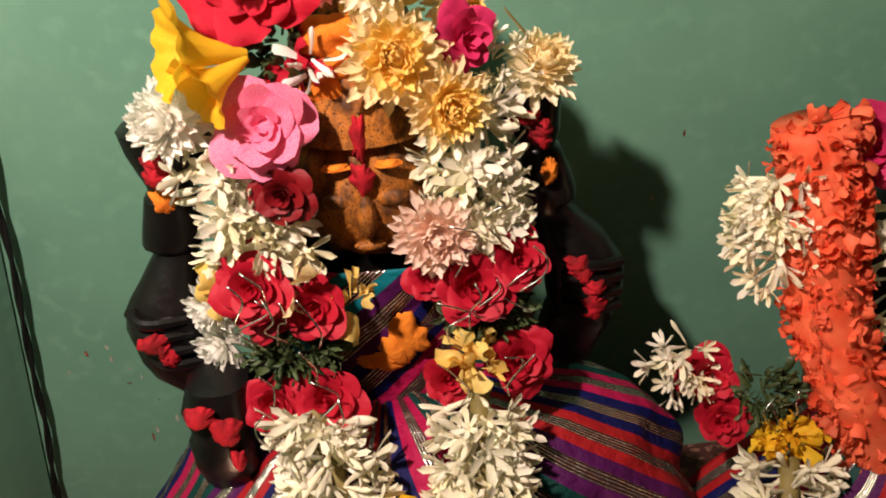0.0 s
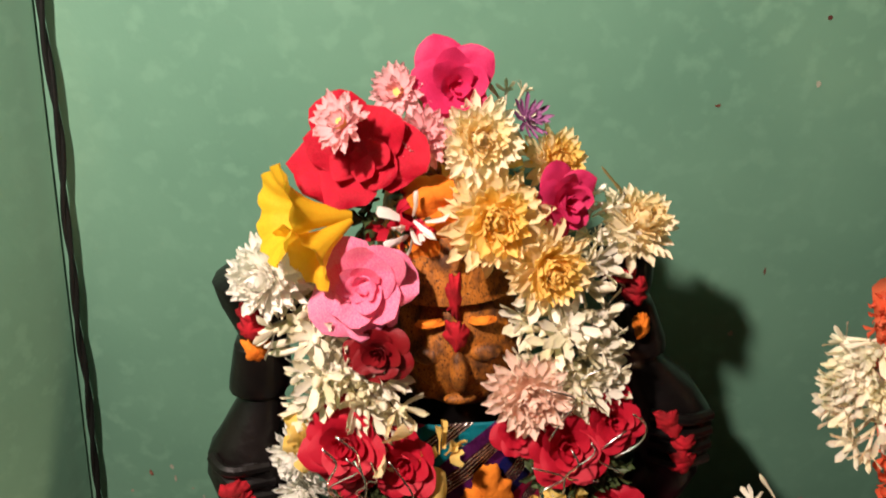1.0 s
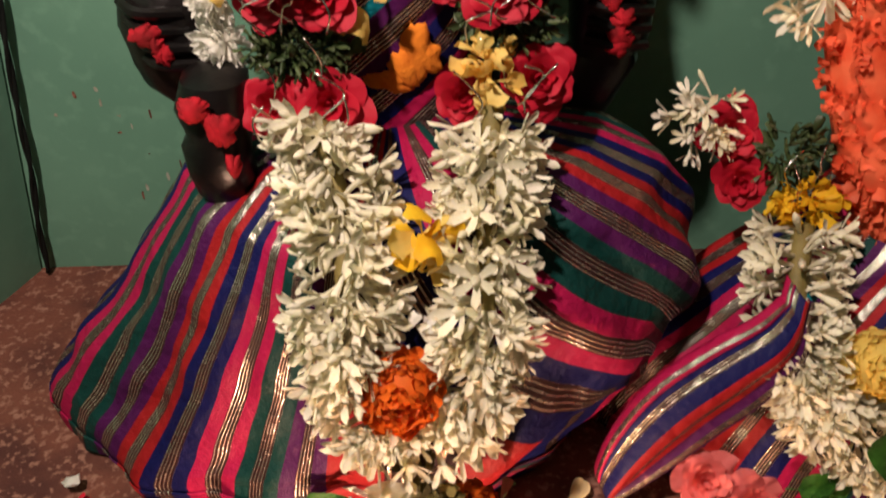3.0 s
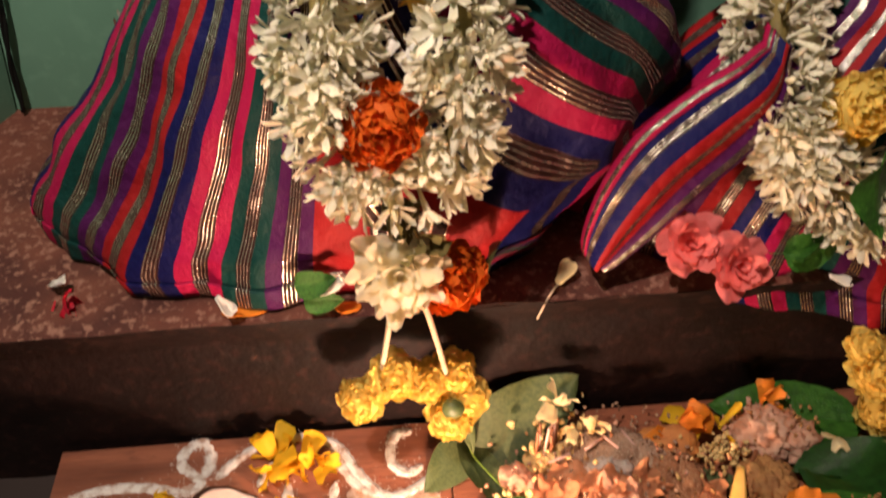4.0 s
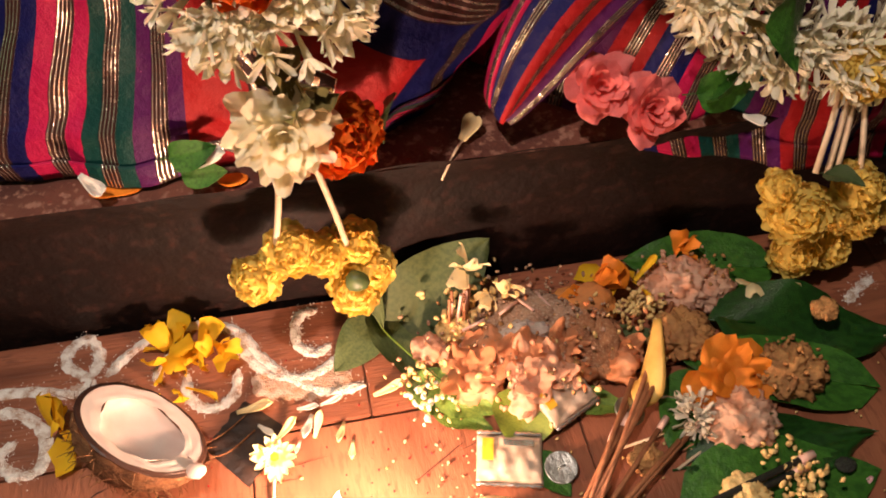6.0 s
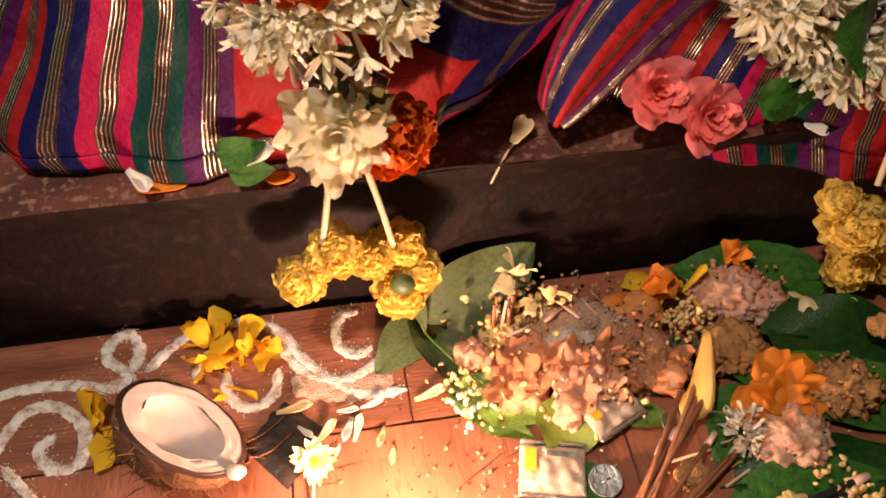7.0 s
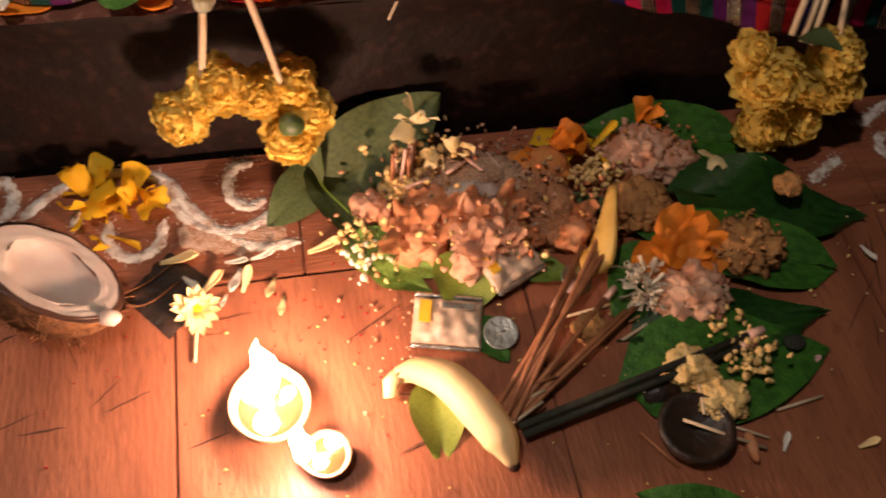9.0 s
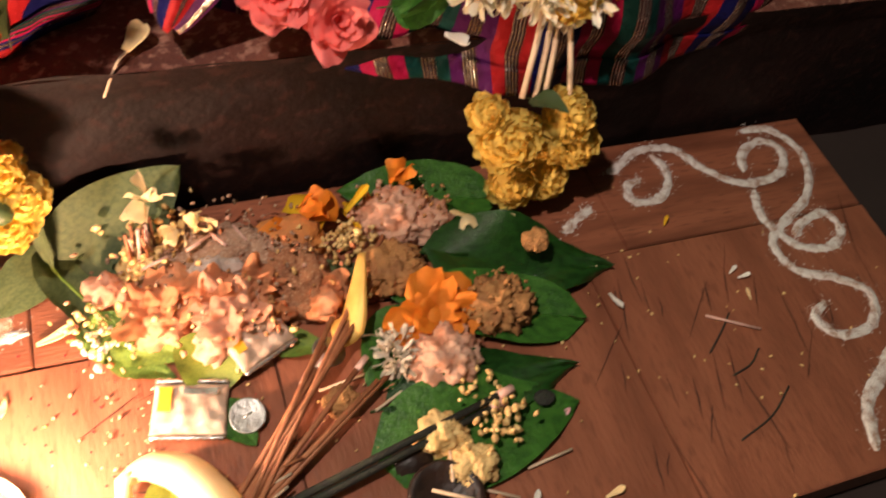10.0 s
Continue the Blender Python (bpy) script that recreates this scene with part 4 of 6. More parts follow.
tagged(ob, "loose red petals tucked beside the crown", "petals", HEAD)
ob = part("grass_blade", tube(curve([(0.158, 0.60, 0.722), (0.145, 0.61, 0.748), (0.128, 0.615, 0.771)]), [0.0022] * 12 + [0.0016] * 4 + [0.0006], 6, 0.4), M_OLIVE, None)
tagged(ob, "dry grass blade stuck behind the cream chrysanthemum", "grass blade")

# ---- the great garland of the seated statue ----
gar = thing("flower_garland", "thick tuberose garland with red roses and herbs, ending in marigolds", "garland")
UL = [(-0.066, 0.590, 0.714), (-0.074, 0.578, 0.697), (-0.070, 0.568, 0.670), (-0.060, 0.562, 0.652), (-0.050, 0.560, 0.644)]
UR = [(0.092, 0.592, 0.718), (0.095, 0.582, 0.697), (0.094, 0.572, 0.665), (0.096, 0.566, 0.645), (0.098, 0.562, 0.636)]
LL = [(-0.030, 0.505, 0.524), (-0.020, 0.478, 0.490), (-0.014, 0.446, 0.456), (-0.013, 0.417, 0.420), (-0.012, 0.405, 0.385), (-0.002, 0.398, 0.352), (0.022, 0.392, 0.328)]
LR = [(0.090, 0.510, 0.524), (0.087, 0.482, 0.486), (0.083, 0.450, 0.452), (0.081, 0.418, 0.420), (0.077, 0.405, 0.385), (0.066, 0.398, 0.352), (0.040, 0.392, 0.326)]
for path, n, s, r in ((UL, 95, 1, 0.021), (UR, 105, 2, 0.020), ([(-0.074, 0.560, 0.652), (-0.046, 0.558, 0.643), (-0.024, 0.562, 0.638)], 30, 3, 0.017), (LL, 250, 4, 0.027), (LR, 250, 5, 0.027)):
    tagged(part("tuberose_buds", strand(path, r, n, s, single=150 if s in (4, 5) else 0, parent=gar), None, gar, "cream-white tuberose buds, some open"), kind="stuff")
    part("bound_stalks", core(path, 0.008), None, gar)
for me, p, s in [(ME_ROSE_R[0], (-0.058, 0.526, 0.620), 0.033), (ME_ROSE_R[1], (-0.021, 0.528, 0.598), 0.029), (ME_ROSE_R[2], (-0.060, 0.532, 0.592), 0.022), (ME_ROSE_R[2], (-0.021, 0.512, 0.528), 0.032), (ME_ROSE_R[0], (-0.059, 0.516, 0.524), 0.028),
                 (ME_ROSE_R[1], (0.089, 0.528, 0.604), 0.033), (ME_ROSE_R[2], (0.122, 0.536, 0.616), 0.028), (ME_ROSE_R[0], (0.060, 0.550, 0.598), 0.020), (ME_ROSE_R[0], (0.120, 0.522, 0.538), 0.031), (ME_ROSE_R[1], (0.068, 0.524, 0.524), 0.023)]:
    fl(gar, "rose", me, p, s, label="wilting red rose")
part("white_chrysanthemum", ME_MUM_W, None, gar, place=facing((-0.096, 0.556, 0.588), (-0.7, -1, 0.1), 0.023))
part("white_chrysanthemum", ME_MUM_W, None, gar, place=facing((-0.094, 0.552, 0.556), (-0.6, -1, 0.0), 0.024))
part("herb_leaves", tuft((-0.039, 0.532, 0.558), (0.034, 0.018, 0.015), 260, 7, 0.012), None, gar, "dark green herb sprigs")
part("herb_leaves", tuft((0.100, 0.538, 0.572), (0.032, 0.016, 0.015), 240, 8, 0.012), None, gar, "dark green herb sprigs")
for k, (p, n, m, l) in enumerate([((-0.082, 0.546, 0.606), 10, M_YMUM, 0.016), ((0.004, 0.536, 0.590), 12, M_YMUM, 0.018), ((0.086, 0.516, 0.553), 26, M_YMUM, 0.015), ((0.092, 0.512, 0.540), 14, M_YMUM, 0.014), ((-0.034, 0.520, 0.618), 4, M_CREAM, 0.020),
                                    ((0.040, 0.44, 0.46), 10, M_MARI, 0.018), ((0.042, 0.44, 0.47), 10, M_YELLOW, 0.022), ((0.030, 0.405, 0.408), 6, M_WHITE, 0.016)]):
    part("loose_petals", tuft(p, (0.014, 0.006, 0.014), n, 60 + k, l, ROUND_PETALS, m), None, gar)
fl(gar, "marigold", ME_MARI_O, (0.020, 0.388, 0.374), 0.031, (-0.05, -1, 0.4), "orange marigold where the strands meet")
tagged(part("tuberose_buds", strand([(0.028, 0.394, 0.345), (0.030, 0.392, 0.332), (0.031, 0.390, 0.322)], 0.026, 22, 9, 0.028, droop=0.5), None, gar), kind="stuff")
for k in range(16):
    a = k * 0.39
    part("bound_stalk", tube(curve([(0.030 + 0.012 * math.cos(a), 0.386 + 0.008 * math.sin(a), 0.305), (0.031 + 0.008 * math.cos(a), 0.380 + 0.006 * math.sin(a), 0.28), (0.031 + 0.011 * math.cos(a), 0.378 + 0.009 * math.sin(a), 0.262)], 3), 0.0022, 5), M_OLIVE, gar)
part("loose_petals", tuft((0.040, 0.376, 0.285), (0.014, 0.006, 0.012), 8, 75, 0.026, ROUND_PETALS, M_OLIVE), None, gar)
fl(gar, "cream_flower", ME_CREAMBALL, (0.026, 0.362, 0.258), 0.037, (0, -1, 0.55), "cream double flower closing the garland")
fl(gar, "marigold", ME_MARI_O, (0.064, 0.380, 0.236), 0.031, (0.3, -1, 0.4), "orange marigold beside the cream flower")
part("leaf", ME_LEAF_DARK, None, gar, "yellow-brown dry leaf", place=pointing((0.098, 0.396, 0.215), (0.1, -0.1, 1), 0.045, 0.4))
for a, b in (((0.021, 0.372, 0.236), (0.004, 0.368, 0.128)), ((0.040, 0.372, 0.236), (0.063, 0.364, 0.118))):
    part("white_stalk", tube(curve([a, ((a[0] + b[0]) / 2 + 0.001, (a[1] + b[1]) / 2, (a[2] + b[2]) / 2), b], 4), [0.0026] * 8 + [0.003], 8), M_STEM, gar, "pale peeled stalk")
for k, (p, s) in enumerate([((-0.014, 0.368, 0.103), 0.024), ((0.017, 0.372, 0.128), 0.025), ((0.043, 0.370, 0.120), 0.023), ((0.064, 0.362, 0.078), 0.026), ((0.066, 0.376, 0.122), 0.024), ((0.078, 0.366, 0.099), 0.023), ((0.0, 0.372, 0.113), 0.018)]):
    fl(gar, "marigold", ME_MARI[k % 2], p, s * 0.9, ((p[0] - 0.03) * 8, -1, 0.6), "golden marigold")
part("calyx", ball((0.064, 0.348, 0.104), (0.010, 0.008, 0.010), 0.002, 2, 90), M_LEAFDARK, gar)
threads(gar, [(-0.06, 0.508, 0.60), (-0.04, 0.510, 0.60), (-0.035, 0.50, 0.57), (-0.02, 0.485, 0.545), (-0.05, 0.495, 0.55), (0.10, 0.515, 0.60), (0.12, 0.52, 0.60), (0.085, 0.52, 0.64), (0.11, 0.525, 0.65), (0.09, 0.51, 0.56), (0.07, 0.50, 0.54), (0.11, 0.50, 0.545), (-0.065, 0.490, 0.625), (-0.045, 0.492, 0.612), (-0.055, 0.490, 0.635), (-0.020, 0.495, 0.605), (-0.012, 0.478, 0.535), (-0.060, 0.484, 0.530), (0.095, 0.495, 0.612), (0.128, 0.505, 0.628), (0.118, 0.492, 0.545), (0.100, 0.555, 0.680), (0.112, 0.552, 0.670), (0.075, 0.50, 0.595)], 5)

# ---- garlands of the second statue ----
gar2 = thing("flower_garland", "coral-orange petal garland with white tuberoses on the second statue", "garland")
OR = [(0.335, 0.560, 0.690), (0.345, 0.553, 0.640), (0.352, 0.550, 0.600), (0.362, 0.548, 0.550), (0.388, 0.545, 0.480), (0.422, 0.535, 0.410), (0.452, 0.52, 0.345)]
tagged(part("coral_petals", strand(OR, 0.038, 1250, 21, 0.0135, (-0.2, -1, 0.3), ROUND_PETALS, M_CROSS, "coral_petals", 0.1), None, gar2, "dense coral-orange petals"), kind="stuff")
part("petal_core", mesh_of("petal_core", tube(curve(OR, 6), 0.029, 14), M_CROSS), None, gar2)
tagged(part("tuberose_buds", strand([(0.322, 0.562, 0.655), (0.318, 0.560, 0.615), (0.330, 0.560, 0.575)], 0.032, 70, 22, 0.034, (-1, -0.7, 0.1)), None, gar2), kind="stuff")
tagged(part("tuberose_buds", strand([(0.425, 0.56, 0.62), (0.425, 0.56, 0.56), (0.44, 0.56, 0.50)], 0.032, 60, 23, 0.030), None, gar2), kind="stuff")
fl(gar2, "pink_flower", ME_ROSE_M, (0.380, 0.560, 0.668), 0.036, (-0.2, -1, 0.5), "deep pink flower at the top of the strand")
J2 = [(0.352, 0.528, 0.395), (0.338, 0.490, 0.372), (0.336, 0.462, 0.340), (0.350, 0.446, 0.302), (0.378, 0.434, 0.268), (0.425, 0.424, 0.238), (0.475, 0.415, 0.222), (0.520, 0.415, 0.215)]
tagged(part("tuberose_buds", strand(J2, 0.033, 300, 24, single=240, parent=gar2), None, gar2, "cream-white tuberose buds, some open"), kind="stuff")
part("bound_stalks", core(J2, 0.009), None, gar2)
fl(gar2, "rose", ME_ROSE_R[0], (0.286, 0.565, 0.466), 0.030, (-0.2, -1, 0.3), "red rose")
fl(gar2, "rose", ME_ROSE_R[1], (0.300, 0.555, 0.425), 0.028, (-0.2, -1, 0.3), "red rose")
tagged(part("tuberose_buds", strand([(0.275, 0.58, 0.485), (0.262, 0.575, 0.47), (0.262, 0.575, 0.45)], 0.026, 30, 25, 0.030), None, gar2), kind="stuff")
part("herb_leaves", tuft((0.332, 0.552, 0.450), (0.026, 0.018, 0.024), 110, 26, 0.014), None, gar2, "dark green herb sprigs")
part("loose_petals", tuft((0.347, 0.532, 0.418), (0.022, 0.010, 0.018), 60, 27, 0.014, ROUND_PETALS, M_YELLOW), None, gar2, "bright yellow petals")
fl(gar2, "marigold", ME_MARI[0], (0.392, 0.436, 0.332), 0.030, (0, -1, 0.4), "golden marigold")
fl(gar2, "marigold", ME_MARI[1], (0.497, 0.402, 0.216), 0.030, (0, -1, 0.5), "golden marigold")
fl(gar2, "marigold", ME_MARI_O, (0.520, 0.402, 0.232), 0.026, (0.2, -1, 0.5), "orange marigold")
part("leaf", ME_LEAF, None, gar2, "fresh green leaf", place=pointing((0.405, 0.400, 0.300), (0.05, -0.1, -1), 0.062, 3.1))
for a, b in (((0.478, 0.398, 0.212), (0.461, 0.362, 0.140)), ((0.486, 0.398, 0.212), (0.474, 0.362, 0.132)), ((0.492, 0.398, 0.208), (0.482, 0.36, 0.130)), ((0.500, 0.398, 0.205), (0.512, 0.356, 0.108))):
    part("white_stalk", tube([a, ((a[0] + b[0]) / 2 + 0.001, (a[1] + b[1]) / 2, (a[2] + b[2]) / 2), b], 0.0027, 8), M_STEM, gar2, "pale peeled stalk")
for k, (p, s) in enumerate([((0.458, 0.360, 0.095), 0.030), ((0.436, 0.366, 0.122), 0.018), ((0.510, 0.362, 0.112), 0.025), ((0.527, 0.360, 0.078), 0.024), ((0.505, 0.362, 0.080), 0.020), ((0.474, 0.356, 0.040), 0.025), ((0.507, 0.358, 0.038), 0.023)]):
    fl(gar2, "marigold", ME_MARI[k % 2], p, s, ((p[0] - 0.48) * 8, -1, 0.7), "golden marigold")
part("leaf", ME_LEAF_DARK, None, gar2, place=pointing((0.47, 0.362, 0.138), (0.4, -0.6, 0.3), 0.035))
threads(gar2, [(0.325, 0.53, 0.45), (0.34, 0.528, 0.455), (0.335, 0.53, 0.44)], 6)

# ---- loose flowers on the sarees and the ledge ----
flower("salmon_flower", ME_CARN, (0.268, 0.408, 0.226), 0.030, (-0.1, -1, 0.9), "salmon pink flower lying on the second saree")
flower("salmon_flower", ME_CARN, (0.308, 0.396, 0.208), 0.031, (0.1, -1, 0.7), "salmon pink flower lying on the second saree")
for p, w, s in [((0.355, 0.408, 0.205), (1, -0.2, 0.2), 0.05), ((0.385, 0.405, 0.200), (-0.6, -0.3, 0.5), 0.042), ((-0.062, 0.416, 0.200), (1, -0.2, 0.25), 0.036), ((-0.056, 0.414, 0.186), (1, -0.2, -0.1), 0.034)]:
    ob = part("leaf", ME_LEAF, None, None, place=pointing(p, w, s, 1.2))
    tagged(ob, "small dark green leaf fallen on the saree", "leaf")


def petal_thing(place, way, size, material, label, name="petal", width=0.34, category="petal", spin=0.0):
    bm = bmesh.new()
    petal(bm, Matrix(), 1, width, 0.5, 0.18, 0.75, 0.02, nu=4, nv=6, keep=0.4)
    ob = part(name, bm, material, None, place=pointing(place, way, size, spin))
    ob.modifiers.new("thick", "SOLIDIFY").thickness = 0.03
    return tagged(ob, label, category)


petal_thing((-0.040, 0.414, 0.189), (1, -0.25, 0.5), 0.026, M_WHITE, "white bud lying on a leaf on the saree")
petal_thing((0.398, 0.398, 0.182), (1, -0.2, -0.7), 0.022, M_WHITE, "white petal fallen on the second saree")
petal_thing((-0.128, 0.414, 0.196), (0.4, -0.2, -1), 0.022, M_WHITE, "white petal fallen on the striped saree")
petal_thing((0.212, 0.452, 0.205), (0.9, -0.2, 0.75), 0.036, M_CREAM, "cream petal caught between the two sarees")
petal_thing((0.166, 0.425, 0.170), (0.8, 0.9, 0.1), 0.026, M_CREAM, "withered cream petal on the ledge")
ob = part("withered_stalk", tube(curve([(0.168, 0.427, 0.170), (0.160, 0.418, 0.169), (0.154, 0.413, 0.161), (0.146, 0.408, 0.145)]), 0.0011, 6), M_STEM, None)
tagged(ob, "thin withered flower stalk hanging over the ledge", "stalk")
petal_thing((-0.285, 0.47, 0.171), (1, -0.6, 0.3), 0.024, M_WHITE, "white petal on the ledge beside the saree")
ob = part("red_petal", tuft((-0.268, 0.455, 0.172), (0.012, 0.010, 0.006), 7, 91, 0.014, ROUND_PETALS, M_RED), None, None)
tagged(ob, "crumpled red petals on the ledge", "petals")
for k, (x, y, w) in enumerate([(-0.11, 0.425, 0.02), (0.05, 0.422, 0.028), (-0.02, 0.421, 0.012)]):
    ob = part("powder_smear", ball((x, y, LEDGE_Z - 0.001), (w, 0.007, 0.0018), 0.002, 3, 60), M_SANDAL if k != 1 else M_KUMKUM, None)
    tagged(ob, "smear of sacred powder on the ledge's edge", "powder", kind="stuff")
# cloth fold between the two sarees
fold = [(0.196, 0.452, 0.196), (0.220, 0.452, 0.245), (0.250, 0.455, 0.290), (0.288, 0.462, 0.325), (0.318, 0.472, 0.352), (0.335, 0.50, 0.375)]
line = curve(fold, 10)


def fold_fn(u, v):
    t = v * (len(line) - 1.001)
    i = int(t)
    p = line[i].lerp(line[i + 1], t - i)
    w = 0.012 + 0.030 * math.sin(math.pi * min(1, v * 1.1)) ** 0.7
    a = (u - 0.5) * 3.6
    return p + Vector((-0.75 * math.sin(a) * w, -0.02 - 0.018 * math.cos(a) + 0.004 * math.sin(u * 19), 0.62 * math.sin(a) * w))


M_FOLD = saree("folded_border", [TEAL, PURPLE, RED, NAVY, PINK], 5.0, 0.0, 0.0, 0.13)
ob = part("saree_border", surface(fold_fn, 40, 60), M_FOLD, None)
tagged(ob, "gathered saree border with silver bands between the two statues", "saree")
ob.modifiers.new("thick", "SOLIDIFY").thickness = 0.0015

# ---- chalk drawing on the board ----
M_CHALK = mat("rangoli_powder", (0.70, 0.66, 0.60), 0.95, (0.36, 0.22, 0.15), 110, 1.0, 500, 0.1, fine=(0.78, 0.76, 0.70), contrast=(0.44, 0.66))
M_CHALKDUST = mat("thin_rangoli_dust", (0.50, 0.36, 0.28), 0.95, (0.36, 0.20, 0.12), 120, 1.0, 500, 0.1)


def rangoli(points, width, seed, dust=False):
    """A low, crumbly ridge of chalk powder drawn along points on the board."""
    rng = random.Random(seed)
    pts = curve([(x, y, 0.0) for x, y in points], 9)
    bm = bmesh.new()
    rows = []
    for k, p in enumerate(pts):
        d = (pts[min(k + 1, len(pts) - 1)] - pts[max(k - 1, 0)]).normalized()
        s = Vector((-d.y, d.x, 0))
        end = min(1, k / 3 + 0.3, (len(pts) - 1 - k) / 3 + 0.3)
        w = width * end * (1 + 0.4 * noise.noise(p * 160 + Vector((seed, 0, 0))))
        row = []
        for i in range(7):
            t = i / 3 - 1
            jit = Vector((rng.uniform(-1, 1), rng.uniform(-1, 1), 0)) * 0.0008
            h = (0.0013 if not dust else 0.0008) * (1 - t * t) * (0.6 + 0.8 * rng.random()) - (0.0006 if abs(t) == 1 else 0)
            row.append(bm.verts.new(p + s * (t * w) + jit + Vector((0, 0, 0.0004 + h))))
        rows.append(row)
    for a, b in zip(rows, rows[1:]):
        for i in range(6):
            bm.faces.new((a[i], a[i + 1], b[i + 1], b[i]))
    for k in range(len(pts) * 7):
        p = pts[rng.randrange(len(pts))] + Vector((rng.gauss(0, width * 0.9), rng.gauss(0, width * 0.9), 0.0006))
        r = rng.uniform(0.0004, 0.0011)
        q = [bm.verts.new(p + Vector(c) * r) for c in ((1, 0, -0.4), (-0.6, 0.8, -0.4), (-0.5, -0.8, -0.4), (0, 0, 0.9))]
        for f in ((0, 1, 3), (1, 2, 3), (2, 0, 3)):
            bm.faces.new([q[i] for i in f])
    ob = part("rangoli_line", bm, M_CHALKDUST if dust else M_CHALK, None)
    return tagged(ob, "curling white chalk powder line drawn on the wooden board", "rangoli", "rangoli drawing", "stuff")


for k, (pts, w, dust) in enumerate([
    ([(-0.31, 0.345), (-0.276, 0.362), (-0.230, 0.363), (-0.188, 0.353), (-0.175, 0.364), (-0.195, 0.384), (-0.192, 0.402), (-0.178, 0.408), (-0.167, 0.390), (-0.172, 0.368)], 0.0050, 0),
    ([(-0.30, 0.250), (-0.285, 0.290), (-0.263, 0.336), (-0.237, 0.344), (-0.210, 0.322), (-0.208, 0.290), (-0.227, 0.284), (-0.243, 0.303), (-0.231, 0.315)], 0.0052, 0),
    ([(-0.268, 0.292), (-0.258, 0.280), (-0.233, 0.252), (-0.205, 0.221), (-0.195, 0.189), (-0.206, 0.164), (-0.231, 0.150), (-0.262, 0.140)], 0.0036, 0),
    ([(-0.262, 0.240), (-0.239, 0.234), (-0.220, 0.214), (-0.221, 0.187), (-0.243, 0.177), (-0.262, 0.185)], 0.0036, 0),
    ([(-0.161, 0.365), (-0.139, 0.388), (-0.110, 0.404), (-0.076, 0.405), (-0.046, 0.392), (-0.027, 0.361), (-0.004, 0.333), (0.023, 0.315), (0.061, 0.314)], 0.0048, 0),
    ([(-0.120, 0.352), (-0.112, 0.37), (-0.100, 0.38)], 0.0035, 0),
    ([(-0.092, 0.356), (-0.089, 0.329), (-0.071, 0.316), (-0.052, 0.326), (-0.047, 0.351)], 0.0042, 0),
    ([(0.028, 0.402), (0.014, 0.400), (0.006, 0.388), (0.007, 0.367), (0.021, 0.355), (0.036, 0.361)], 0.0046, 0),
    ([(0.064, 0.390), (0.061, 0.374), (0.048, 0.354), (0.027, 0.337), (0.006, 0.331), (-0.020, 0.340), (-0.038, 0.363), (-0.045, 0.392)], 0.0048, 0),
    ([(-0.035, 0.34), (-0.01, 0.326), (0.02, 0.322), (0.05, 0.326)], 0.014, 1),
    ([(-0.19, 0.358), (-0.16, 0.35), (-0.14, 0.345)], 0.008, 1),
    ([(0.523, 0.315), (0.545, 0.330), (0.562, 0.338)], 0.0042, 0),
    ([(0.600, 0.376), (0.617, 0.384), (0.646, 0.399), (0.686, 0.394), (0.708, 0.362), (0.742, 0.336), (0.790, 0.341), (0.812, 0.369), (0.795, 0.387), (0.763, 0.374), (0.751, 0.350)], 0.0046, 0),
    ([(0.657, 0.391), (0.664, 0.372), (0.657, 0.350), (0.637, 0.335), (0.611, 0.337), (0.612, 0.356), (0.630, 0.362)], 0.0042, 0),
    ([(0.778, 0.404), (0.815, 0.400), (0.834, 0.361), (0.807, 0.310), (0.754, 0.279), (0.730, 0.259), (0.736, 0.227), (0.772, 0.209), (0.798, 0.186), (0.778, 0.155), (0.738, 0.152), (0.724, 0.174), (0.744, 0.187)], 0.0046, 0),
    ([(0.748, 0.325), (0.738, 0.293), (0.754, 0.254), (0.789, 0.243), (0.815, 0.259), (0.810, 0.283), (0.775, 0.275), (0.760, 0.262)], 0.0046, 0),
    ([(0.785, 0.130), (0.759, 0.111), (0.725, 0.090), (0.712, 0.072), (0.700, 0.045)], 0.0060, 0),
]):
    rangoli(pts, w * (1.0 if dust else 1.08), k + 1, dust)

# ---- coconut half ----
M_HUSK = mat("coconut_fibre", (0.20, 0.085, 0.035), 0.8, (0.10, 0.04, 0.018), 60, 1.0, 250, 0.2, stretch=(1, 1, 4), fine=(0.3, 0.15, 0.07))
M_SHELL = mat("coconut_shell", (0.05, 0.02, 0.012), 0.5, None, 80, 0.4, 300)
M_FLESH = mat("coconut_flesh", (0.76, 0.68, 0.62), 0.45, (0.70, 0.54, 0.48), 25, 0.3, 120, 0.4, sss=0.3)
coconut = thing("coconut_half", "halved coconut with white flesh and hairy brown husk", "coconut")
AX = Vector((0.55, 0.26, 0.80)).normalized()
LONG = Vector((0.75, -0.57, -0.33))
LONG = (LONG - AX * LONG.dot(AX)).normalized()
SIDE = AX.cross(LONG)
CM = Matrix.Translation((-0.118, 0.278, 0.047)) @ Matrix(((LONG.x, SIDE.x, AX.x), (LONG.y, SIDE.y, AX.y), (LONG.z, SIDE.z, AX.z))).to_4x4() @ Matrix.Scale(0.88, 4)


